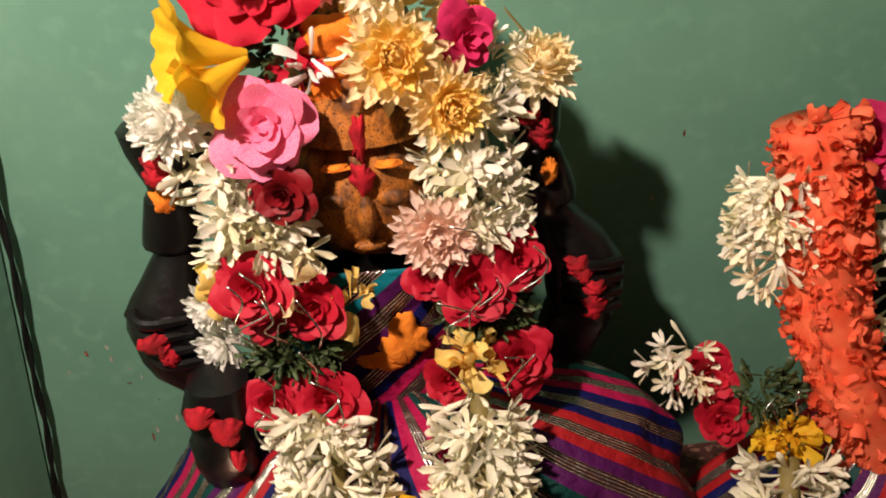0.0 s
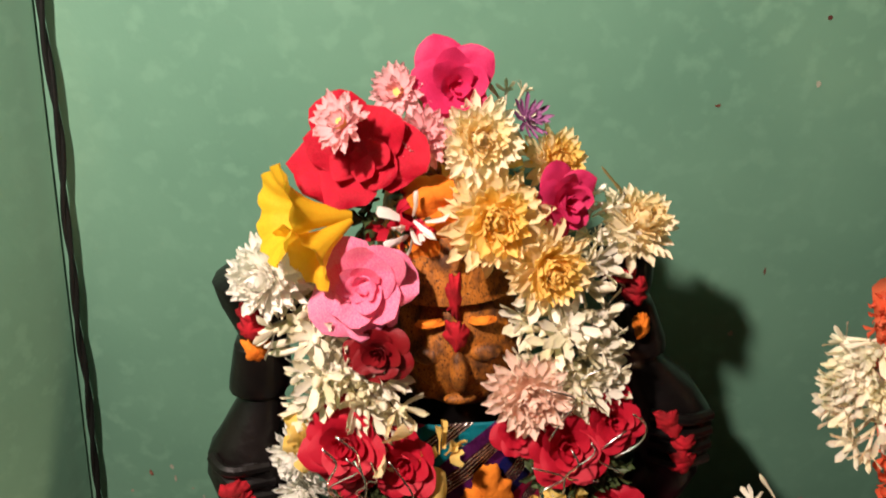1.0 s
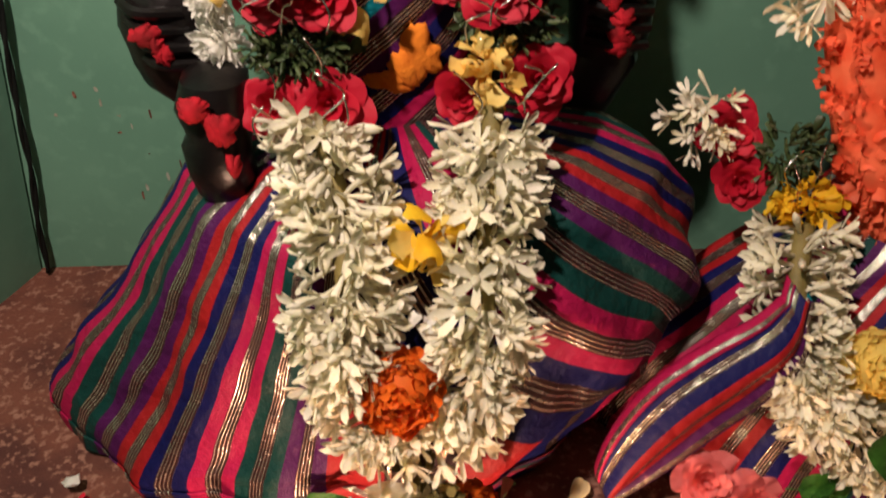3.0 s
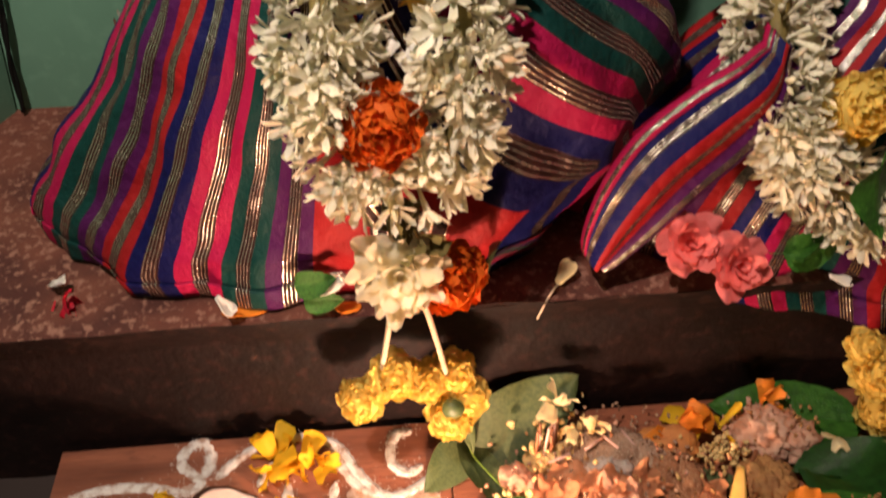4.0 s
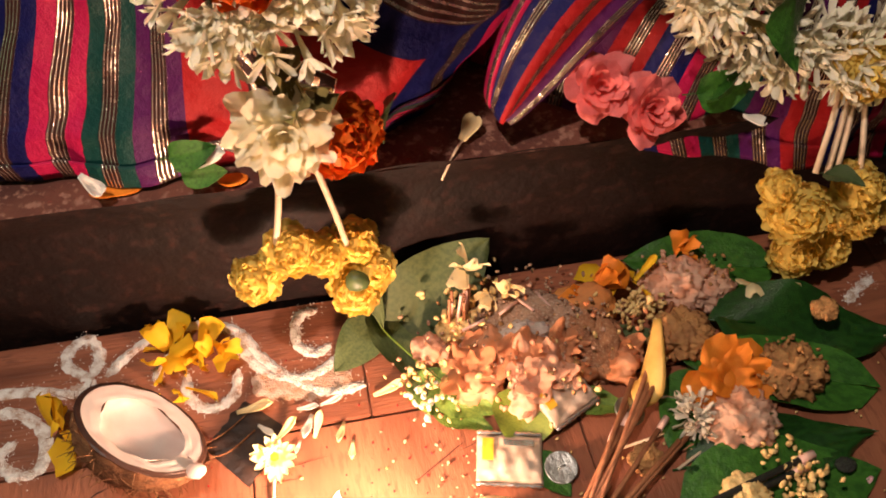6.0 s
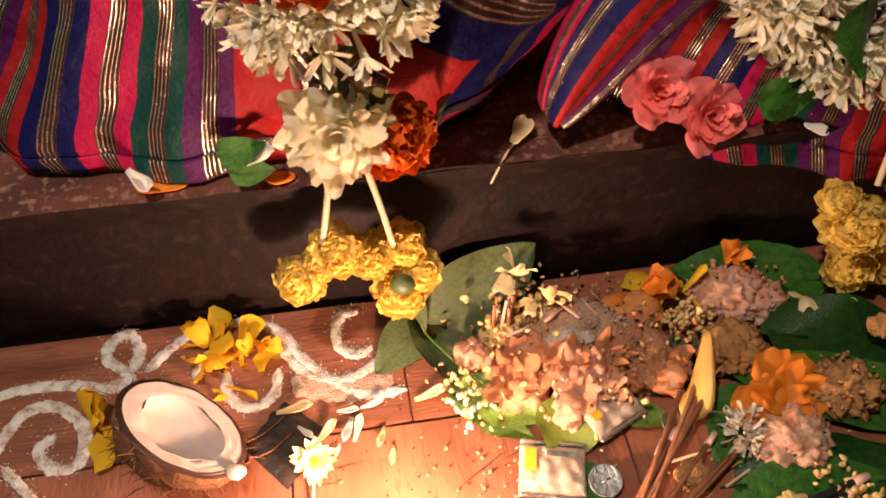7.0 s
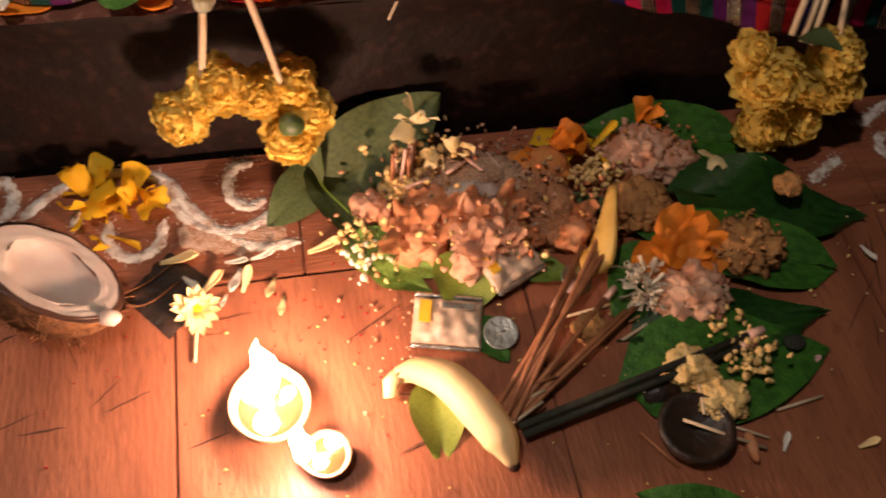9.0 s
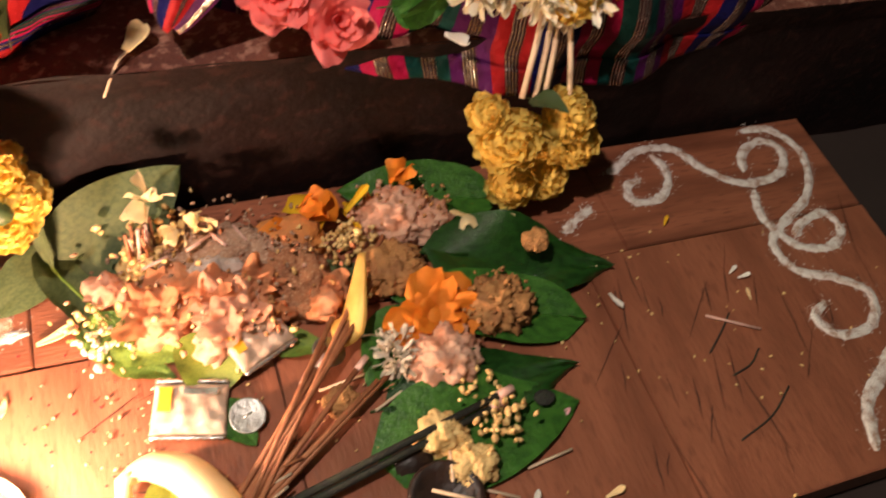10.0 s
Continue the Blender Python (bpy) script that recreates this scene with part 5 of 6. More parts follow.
def bowl(rad, deep, z0, rim_wave=0.0, inner=False):
    def fn(u, v):
        a, e = 2 * math.pi * u, v * math.pi / 2
        r = rad * math.cos(e) * (1 + rim_wave * math.sin(3 * a + 1) + rim_wave * 0.7 * noise.noise(Vector((math.cos(a) * 2, math.sin(a) * 2, v * 3))))
        return CM @ Vector((1.22 * r * math.cos(a), r * math.sin(a), z0 - deep * math.sin(e)))
    b = surface(fn, 60, 18)
    bmesh.ops.remove_doubles(b, verts=b.verts, dist=1e-5)
    return b


def ring(r0, r1, z0, z1, wave):
    def fn(u, v):
        a = 2 * math.pi * u
        r = r0 + (r1 - r0) * v
        w = 1 + wave * (0.5 * noise.noise(Vector((math.cos(a) * 2.2, math.sin(a) * 2.2, 4))) + (0.5 * max(0, math.cos(a - 3.6)) ** 12 * -1)) * v
        return CM @ Vector((1.22 * r * w * math.cos(a), r * w * math.sin(a), z0 + (z1 - z0) * v + 0.0015 * noise.noise(Vector((a * 3, v * 5, 1)))))
    b = surface(fn, 80, 6)
    bmesh.ops.remove_doubles(b, verts=b.verts, dist=1e-5)
    return b


bm = bowl(0.0505, 0.052, 0.004, 0.03)
for v in bm.verts:
    v.co += (v.co - CM.translation).normalized() * 0.003 * noise.noise(v.co * 220)
    v.co.z = max(v.co.z, 0.001)
husk = part("husk", bm, M_HUSK, coconut, "hairy brown husk")
part("shell_rim", ring(0.0508, 0.0462, 0.004, 0.006, 0.0), M_SHELL, coconut, "dark thin shell edge")
part("flesh_rim", ring(0.0462, 0.0335, 0.0058, 0.003, 0.18), M_FLESH, coconut, "thick white flesh with a broken inner edge")
part("flesh_hollow", bowl(0.0345, 0.020, 0.003, 0.10), M_FLESH, coconut)
part("flesh_chip", ball(CM @ Vector((0.060, -0.012, 0.006)), (0.010, 0.006, 0.005), 0.002, 2, 120), M_FLESH, coconut)
rng = random.Random(5)
fib = bmesh.new()
for k in range(260):
    a, e = rng.uniform(0, 6.28), rng.uniform(0.0, 1.2)
    p = Vector((1.22 * 0.051 * math.cos(e) * math.cos(a), 0.051 * math.cos(e) * math.sin(a), 0.004 - 0.052 * math.sin(e)))
    q = p * (1.04 + 0.14 * rng.random()) + Vector((rng.gauss(0, 0.006), rng.gauss(0, 0.006), rng.gauss(0, 0.004)))
    p, q = CM @ p, CM @ q
    q.z = max(q.z, 0.001)
    if p.z > 0.002:
        merge(fib, tube([p, (p + q) / 2 + Vector((0, 0, 0.001)), q], [0.0005, 0.0004, 0.0002], 3, caps=False))
tagged(part("husk_fibres", fib, M_HUSK, coconut), kind="stuff")

# ---- oil lamps ----
M_CLAY = mat("oily_clay", (0.40, 0.24, 0.16), 0.35, (0.24, 0.13, 0.08), 60, 0.5, 200, 0.4)
M_OIL = mat("lamp_oil", (0.16, 0.08, 0.03), 0.08, None, 10, 0, spec=0.6)
M_WICK = mat("cotton_wick", (0.55, 0.48, 0.38), 0.9, (0.1, 0.07, 0.05), 120, 0.5, 400)
M_FLAME = glow("flame", (1.0, 0.80, 0.52), 60)


def oil_lamp(x, y, r, tip, label, h, tongue_count):
    lampo = thing("oil_lamp", label, "oil lamp", "oil lamps on the board")
    a0 = math.atan2(tip[1] - y, tip[0] - x)

    def fn(u, v):
        a = 2 * math.pi * u
        spout = 1 + 0.15 * max(0, math.cos(a - a0)) ** 10
        prof = [(0.45, 0.0), (0.75, 0.25), (1.0, 0.75), (1.02, 1.0), (0.93, 1.0), (0.85, 0.72), (0.4, 0.45), (0.0, 0.42)]
        t = v * 7
        i = min(6, int(t))
        q = [prof[i][k] + (prof[i + 1][k] - prof[i][k]) * (t - i) for k in (0, 1)]
        rr = r * q[0] * (spout if q[0] > 0.6 else 1) * (1 + 0.03 * noise.noise(Vector((math.cos(a), math.sin(a), x * 50))))
        return Vector((x + rr * math.cos(a), y + rr * math.sin(a), 0.0005 + h * q[1]))
    b = surface(fn, 40, 28)
    bmesh.ops.remove_doubles(b, verts=b.verts, dist=1e-5)
    part("bowl", b, M_CLAY, lampo)
    part("oil", tube([(x, y, h * 0.5), (x, y, h * 0.72)], r * 0.86, 32), M_OIL, lampo)
    wx, wy = tip[0], tip[1]
    part("wick", tube(curve([(x - 0.2 * (wx - x), y - 0.2 * (wy - y), h * 0.72), ((x + wx) / 2, (y + wy) / 2, h * 0.95), (wx, wy, h * 1.2)], 4), 0.0022, 6), M_WICK, lampo)
    # tongues of fire: the tall one on the wick; low ones added as glow for over-bright lit oil
    fl_h = tip[2]
    tongues = [(wx, wy, h * 0.9, fl_h, 0.125)]
    for k in range(tongue_count):
        a = a0 + 0.9 + 6.283 * k / tongue_count
        tongues.append((x + 0.52 * r * math.cos(a), y + 0.52 * r * math.sin(a), h * 0.7, fl_h * (0.26 + 0.08 * math.sin(k * 2.3)), 0.30))
    for tx, ty, tz, th, fat in tongues:
        pts = [(tx + 0.0015 * math.sin(k * 1.1 + ty * 90), ty + 0.001 * math.sin(k + tx * 90), tz + th * k / 9) for k in range(10)]
        ob = part("flame", tube(pts, [th * fat * q for q in (0.45, 0.78, 0.97, 1.0, 0.92, 0.75, 0.55, 0.36, 0.18, 0.03)], 12), M_FLAME, lampo, "bright yellow glow of flame and oil")
        ob.visible_shadow = False


oil_lamp(0.027, 0.165, 0.028, (0.027, 0.173, 0.084), "small pale clay oil lamp with a tall flame and glowing oil", 0.026, 3)
oil_lamp(0.062, 0.126, 0.017, (0.046, 0.126, 0.060), "smaller clay oil lamp burning beside the first", 0.014, 2)

# ---- banana holding incense sticks ----
M_BANANA = mat("banana_peel", (0.80, 0.64, 0.36), 0.5, (0.72, 0.52, 0.27), 16, 0.2, 150, 0.35, sss=0.1)
M_STICK = mat("bamboo_stick", (0.38, 0.155, 0.07), 0.6, (0.27, 0.10, 0.045), 80, 0.3, 300)
M_INCENSE = mat("black_incense", (0.02, 0.02, 0.016), 0.8, (0.03, 0.035, 0.02), 120, 0.8, 500)
M_PINKEND = mat("pale_stick_end", (0.72, 0.45, 0.36), 0.6, None, 80)
banana = thing("banana", "small ripe banana lying on the board, holding incense", "banana")
bl = curve([(0.118, 0.176, 0.016), (0.136, 0.176, 0.017), (0.156, 0.164, 0.018), (0.172, 0.140, 0.018), (0.184, 0.116, 0.016), (0.190, 0.098, 0.010)], 6)
br = np.interp(np.linspace(0, 5, len(bl)), range(6), [0.0055, 0.0110, 0.0145, 0.0155, 0.0135, 0.0045]).tolist()
part("peel", tube(bl, br, 7), M_BANANA, banana)
part("stalk", tube([(0.122, 0.176, 0.015), (0.114, 0.172, 0.013), (0.113, 0.162, 0.010)], [0.0075, 0.0065, 0.006], 8), M_BANANA, banana)
part("blossom_end", ball((0.190, 0.098, 0.010), (0.005, 0.005, 0.004), 0.001, 2, 200), M_SHELL, banana)


def stick(a, b, r, material, label, tip=None, name="incense_stick"):
    ob = thing(name, label, "incense stick", "sticks in the banana")
    a, b = Vector(a), Vector(b)
    b.z = 0.006 + b.z * 0.5
    part("stick", tube([a, (a + b) / 2, b], r, 7), material, ob)
    if tip:
        part("tip", tube([b, b + (b - a).normalized() * 0.014], r * 1.25, 7), tip, ob, "pale unburnt end")
    return ob


rng = random.Random(11)
for k, (a, b) in enumerate([((0.186, 0.136, 0.016), (0.272, 0.240, 0.028)), ((0.190, 0.138, 0.018), (0.300, 0.252, 0.036)), ((0.192, 0.132, 0.018), (0.326, 0.290, 0.034)), ((0.188, 0.142, 0.020), (0.262, 0.222, 0.028)), ((0.196, 0.132, 0.016), (0.292, 0.216, 0.020)),
                            ((0.192, 0.128, 0.014), (0.306, 0.204, 0.016)), ((0.186, 0.130, 0.018), (0.248, 0.212, 0.026)), ((0.194, 0.126, 0.012), (0.322, 0.212, 0.012)), ((0.196, 0.128, 0.018), (0.346, 0.330, 0.040)), ((0.19, 0.13, 0.02), (0.284, 0.262, 0.034))]):
    stick(a, b, 0.0023, M_STICK, "thin brown incense stick leaning from a banana", M_PINKEND if k in (3, 4, 6, 7) else None)
for a, b in (((0.200, 0.124, 0.014), (0.392, 0.166, 0.028)), ((0.202, 0.118, 0.012), (0.384, 0.158, 0.022))):
    stick(a, b, 0.0030, M_INCENSE, "black incense stick stuck in the banana", M_PINKEND)
for k in range(9):
    a = Vector((0.175 + rng.uniform(0, 0.03), 0.118 + rng.uniform(0, 0.035), 0.016))
    d = Vector((rng.uniform(0.3, 1), rng.uniform(0.1, 0.9), rng.uniform(-0.05, 0.12))).normalized()
    stick(a, a + d * rng.uniform(0.03, 0.06), 0.0012, M_STEM if k % 2 else M_STICK, "short burnt stick end pushed into the banana", name="stick_end")
# loose sticks lying on the board
for k, (a, b) in enumerate([((0.262, 0.212), (0.335, 0.222)), ((0.31, 0.20), (0.345, 0.212)), ((0.345, 0.196), (0.37, 0.216)), ((0.30, 0.185), (0.345, 0.205)), ((0.455, 0.245), (0.490, 0.262)), ((0.470, 0.238), (0.497, 0.238)), ((0.345, 0.112), (0.385, 0.09)),
                            ((0.29, 0.11), (0.31, 0.08)), ((0.615, 0.20), (0.660, 0.175)), ((0.40, 0.11), (0.44, 0.115))]):
    ob = part("loose_stick", tube([(*a, 0.0025), (*b, 0.003)], 0.0013, 6), (M_STEM, M_STICK, M_PINKEND)[k % 3], None)
    tagged(ob, "loose broken stick lying on the board", "stick")
for k, pts in enumerate([[(0.600, 0.165), (0.622, 0.182), (0.640, 0.198)], [(0.610, 0.140), (0.632, 0.146), (0.648, 0.158)], [(0.585, 0.085), (0.625, 0.098), (0.655, 0.118)]]):
    ob = part("dark_thread", tube(curve([(x, y, 0.0015) for x, y in pts], 4), 0.0009, 5), M_INCENSE, None)
    tagged(ob, "thin dark thread fallen on the board", "thread")

# ---- packets ----
M_PACK = mat("printed_foil", (0.40, 0.29, 0.21), 0.3, (0.55, 0.44, 0.34), 60, 0.4, 90, 0.5)
M_FOIL = mat("silver_foil", (0.7, 0.68, 0.64), 0.25, None, 50, 0.6, 120, metal=0.9)
M_PRINT = mat("yellow_print", (0.75, 0.42, 0.03), 0.4, None, 60)


def packet(place, turn, w, d, label, tilt=(0, 0)):
    ob = thing("foil_packet", label, "packet")
    ob.matrix_basis = pose(*place, tilt[0], tilt[1], turn)

    def fn(u, v):
        bulge = 0.006 * (math.sin(math.pi * u) * math.sin(math.pi * v)) ** 0.6
        return Vector(((u - 0.5) * w, (v - 0.5) * d, 0.002 + bulge + 0.0026 * noise.noise(Vector((u * 6, v * 6, w * 90)))))
    me = surface(fn, 20, 20)
    p = part("pouch", me, M_PACK, ob)
    p.modifiers.new("thick", "SOLIDIFY").thickness = -0.0015
    for s in (-1, 1):
        z = bmesh.new()
        n = 18
        vs = [(z.verts.new((-w / 2 + w * k / n, s * d / 2, 0.0035)), z.verts.new((-w / 2 + w * k / n, s * (d / 2 + (0.004 if k % 2 else 0.0028)), 0.0035))) for k in range(n + 1)]
        for q, r in zip(vs, vs[1:]):
            z.faces.new((q[0], r[0], r[1], q[1]))
        e = part("crimped_edge", z, M_FOIL, ob, "zigzag cut foil edge")
        e.modifiers.new("thick", "SOLIDIFY").thickness = 0.0012
    part("printed_bar", box(-w * 0.42, -w * 0.25, -d * 0.1, d * 0.36, 0.0075, 0.0082), M_PRINT, ob, "yellow printed patch", smooth=False)
    part("printed_bar", box(-w * 0.1, w * 0.36, d * 0.22, d * 0.34, 0.0076, 0.0083), M_FOIL, ob, smooth=False)
    return ob


packet((0.166, 0.219, 0.004), -14, 0.054, 0.042, "small crumpled foil sachet with yellow print")
packet((0.224, 0.262, 0.014), 26, 0.050, 0.034, "small foil sachet leaning against the offerings", (16, 0))
M_COIN = mat("dull_steel_coin", (0.34, 0.36, 0.34), 0.38, (0.22, 0.23, 0.22), 60, 0.5, 300, 0.5, metal=0.8)


def coin(place, tilt, turn):
    ob = thing("coin", "dull grey steel coin lying among the offerings", "coin", "coins on the board")
    ob.matrix_basis = pose(*place, tilt[0], tilt[1], turn)

    def disc(rows, n=36):
        b = bmesh.new()
        rings = [[b.verts.new((r * math.cos(2 * math.pi * k / n), r * math.sin(2 * math.pi * k / n), z)) for k in range(n)] for r, z in rows]
        for p, q in zip(rings, rings[1:]):
            for k in range(n):
                b.faces.new((p[k], p[(k + 1) % n], q[(k + 1) % n], q[k]))
        b.faces.new(rings[-1])
        b.faces.new(rings[0])
        return b
    part("blank", disc([(0.0128, 0), (0.0136, 0.0004), (0.0136, 0.0018), (0.0132, 0.0020), (0.0124, 0.0018)]), M_COIN, ob)
    part("embossed_mark", box(-0.004, 0.004, -0.0008, 0.0008, 0.0014, 0.0020, 0.0002), M_COIN, ob, "worn raised bar")


coin((0.205, 0.203, 0.007), (8, -6), 20)
coin((0.276, 0.240, 0.009), (14, 6), 70)

# ---- leaves on the board ----
def board_leaf(base, tip, width, label, me=None, up=(0, 0, 1)):
    """A leaf from its stalk end to its tip, its face turned towards up."""
    base, tip = Vector(base), Vector(tip)
    y = tip - base
    size = y.length
    y.normalize()
    x = y.cross(Vector(up)).normalized()
    z = x.cross(y)
    ob = new("betel_leaf")
    k = width / 0.72
    ob.matrix_basis = Matrix.Translation(base) @ Matrix(((x.x * k, y.x * size, z.x * size), (x.y * k, y.y * size, z.y * size), (x.z * k, y.z * size, z.z * size))).to_4x4()
    for piece, pm in islands(me or ME_LEAF_FLAT):
        part("blade" if len(pm.polygons) > 40 else "stalk", pm, None, ob)
    return tagged(ob, label, "leaf", "betel leaves on the board")


board_leaf((0.098, 0.366, 0.008), (0.192, 0.407, 0.062), 0.078, "broad dull green leaf leaning against the stone ledge", ME_LEAF_OLIVE, (-0.1, -0.7, 0.75))
board_leaf((0.080, 0.372, 0.010), (0.036, 0.330, 0.004), 0.042, "small olive leaf lying on the chalk drawing", ME_LEAF_OLIVE, (0.2, -0.3, 1))
board_leaf((0.082, 0.366, 0.012), (0.112, 0.288, 0.009), 0.034, "narrow green leaf of a sprig beside the offerings", ME_LEAF_OLIVE, (0.3, 0, 1))
board_leaf((0.080, 0.376, 0.062), (0.084, 0.358, 0.014), 0.012, "narrow pale leaf hanging below the marigolds", ME_LEAF_OLIVE, (-0.3, -1, 0.4))
board_leaf((0.102, 0.300, 0.008), (0.174, 0.262, 0.008), 0.040, "long fresh green leaf at the front of the offerings", ME_LEAF_LIGHT, (-0.1, -0.4, 1))
board_leaf((0.118, 0.276, 0.003), (0.160, 0.250, 0.004), 0.026, "thin green leaf lying under the front leaf", ME_LEAF_LIGHT)
board_leaf((0.194, 0.270, 0.014), (0.176, 0.222, 0.005), 0.056, "heart-shaped yellow-green leaf behind the sachet", ME_LEAF_PALE, (0, -0.3, 1))
board_leaf((0.232, 0.262, 0.006), (0.284, 0.244, 0.006), 0.026, "small green leaf by the second sachet", ME_LEAF_LIGHT)
board_leaf((0.190, 0.214, 0.004), (0.207, 0.180, 0.004), 0.030, "green leaf half under a coin", None)
board_leaf((0.146, 0.168, 0.005), (0.143, 0.109, 0.003), 0.042, "yellow-green leaf under the banana", ME_LEAF_PALE, (0.1, 0, 1))
board_leaf((0.442, 0.366, 0.012), (0.322, 0.394, 0.018), 0.068, "large green leaf strewn with offerings at the back", None, (0, -0.25, 1))
board_leaf((0.400, 0.302, 0.022), (0.548, 0.264, 0.014), 0.080, "glossy dark green leaf arching over the offerings", ME_LEAF_ARCH, (0, -0.3, 1))
board_leaf((0.470, 0.232, 0.008), (0.332, 0.282, 0.020), 0.064, "green leaf under the orange flower", None, (0, -0.2, 1))
board_leaf((0.250, 0.300, 0.010), (0.322, 0.312, 0.016), 0.050, "green leaf half buried under the offerings", ME_LEAF_OLIVE)
board_leaf((0.352, 0.250, 0.006), (0.300, 0.202, 0.005), 0.066, "green leaf under white shreds", None)
board_leaf((0.328, 0.184, 0.005), (0.474, 0.180, 0.014), 0.060, "long green leaf beside the incense", ME_LEAF_ARCH, (0, -0.3, 1))
board_leaf((0.318, 0.150, 0.005), (0.462, 0.150, 0.010), 0.092, "large green leaf carrying crumbs with a dark hole", None, (0, -0.1, 1))
board_leaf((0.345, 0.022, 0.004), (0.272, 0.066, 0.008), 0.050, "green leaf near the board's front", None)
sprig = part("vine_stalk", tube(curve([(0.078, 0.382, 0.066), (0.082, 0.366, 0.016), (0.100, 0.332, 0.016), (0.126, 0.290, 0.020)], 6), 0.0011, 6), M_LEAFLIGHT, None)
tagged(sprig, "thin green stalk of a sprig hanging from the marigolds", "stalk")
ob = part("dark_spot", ball((0.432, 0.158, 0.0125), (0.0095, 0.0075, 0.0015), 0.001, 2, 90), M_INCENSE, None)
tagged(ob, "round burnt hole in the green leaf", "burn mark")

# ---- offerings on the leaves ----
M_FOOD = mat("pinkish_fried_food", (0.74, 0.29, 0.12), 0.65, (0.78, 0.42, 0.24), 60, 0.7, 160, 0.25, sss=0.3)
M_FOODPALE = mat("pale_sweet", (0.84, 0.54, 0.38), 0.65, (0.74, 0.34, 0.19), 60, 0.6, 160, 0.25, sss=0.3)
M_ASH = mat("grey_ash_crumbs", (0.40, 0.25, 0.16), 0.9, (0.25, 0.14, 0.085), 60, 1.0, 260, 0.2, fine=(0.5, 0.36, 0.26))
M_RUST = mat("rust_brown_crumbs", (0.36, 0.16, 0.075), 0.9, (0.24, 0.10, 0.05), 60, 1.0, 240, 0.2, fine=(0.48, 0.28, 0.16))
M_ASHPALE = mat("pale_ash_crust", (0.55, 0.48, 0.42), 0.9, (0.36, 0.28, 0.22), 50, 0.9, 240, 0.2)
M_SANDALPALE = mat("soft_orange_powder", (0.62, 0.25, 0.07), 0.95, (0.44, 0.18, 0.07), 40, 0.5, 300, 0.1)
M_BROWN = mat("brown_crumb", (0.40, 0.20, 0.07), 0.8, (0.28, 0.13, 0.05), 60, 1.0, 200, 0.3)
M_RICE = mat("puffed_grain", (0.72, 0.52, 0.22), 0.7, (0.62, 0.40, 0.14), 80, 0.5, 300, island=0.2)
M_ORFL = mat("orange_flower_petal", (0.80, 0.26, 0.02), 0.6, (0.74, 0.20, 0.015), 40, 0.3, 200, sss=0.15, island=0.1)
M_SHRED = mat("white_shreds", (0.70, 0.64, 0.52), 0.7, (0.55, 0.48, 0.36), 50, 0.6, 300, sss=0.1, island=0.15)


def lump(name, place, size, material, label, category, rough=0.010, freq=55, seed=0, sub=4):
    bm = ball((0, 0, 0), size, 0, sub)
    o = Vector((seed * 3.7, seed * 1.3, place[0] * 40))
    for v in bm.verts:
        n = v.co.normalized()
        v.co += n * (rough * noise.noise(v.co * freq + o) + rough * 0.7 * (0.3 - abs(noise.noise(v.co * freq * 2.2 + o))) + rough * 0.45 * noise.noise(v.co * freq * 5 + o))
        v.co += Vector(place)
        v.co.z = max(v.co.z, 0.0015)
    return tagged(part(name, bm, material, None), label, category)


lump("ash_heap", (0.212, 0.338, 0.008), (0.062, 0.040, 0.028), M_ASH, "heap of grey-brown ash among the offerings", "ash heap", 0.009, 40, 1, 5)
lump("ash_heap", (0.262, 0.318, 0.006), (0.034, 0.044, 0.026), M_RUST, "low heap of rust-brown crumbs on a leaf", "ash heap", 0.009, 48, 2, 5)
lump("orange_powder", (0.268, 0.350, 0.014), (0.036, 0.022, 0.020), M_SANDALPALE, "soft mound of orange powder on the ash", "powder", 0.006, 40, 3, 4)
lump("ash_heap", (0.206, 0.322, 0.030), (0.022, 0.012, 0.010), M_ASHPALE, "pale grey ash crust on the heap", "ash heap", 0.006, 90, 4, 4)
ME_WITHER = [bloom_mesh("withered", (M_FOOD, M_FOODPALE)[k // 2], 50 + k, 9, (6, -20), (50, 60), 0.8, 0.62, 0.85, 0.5) for k in range(4)]
for k, (x, y, z, s, m) in enumerate([(0.153, 0.298, 0.016, 0.030, 0), (0.202, 0.276, 0.018, 0.030, 1), (0.218, 0.282, 0.018, 0.024, 1), (0.196, 0.302, 0.028, 0.024, 0), (0.232, 0.298, 0.024, 0.024, 0), (0.290, 0.292, 0.012, 0.022, 0)]):
    flower("withered_flower", ME_WITHER[m * 2 + k % 2], (x, y, z + s * 0.25), s, (0.25 * math.sin(k * 5), -0.55 + 0.2 * math.cos(k * 7), 1), "withered crumpled pinkish flower heaped on a leaf", spin=k)
for k, (x, y, z, s, m) in enumerate([(0.120, 0.326, 0.020, 0.017, 1), (0.160, 0.290, 0.012, 0.022, 0), (0.196, 0.270, 0.012, 0.022, 1), (0.206, 0.302, 0.022, 0.022, 0), (0.178, 0.318, 0.018, 0.024, 0), (0.236, 0.290, 0.014, 0.022, 0), (0.282, 0.284, 0.012, 0.018, 0)]):
    lump("fried_sweet", (x, y, z), (s, s * 0.85, s * 0.65), (M_FOOD, M_FOODPALE)[m], "ragged pinkish fried sweet on a leaf", "food", 0.008, 70, k)
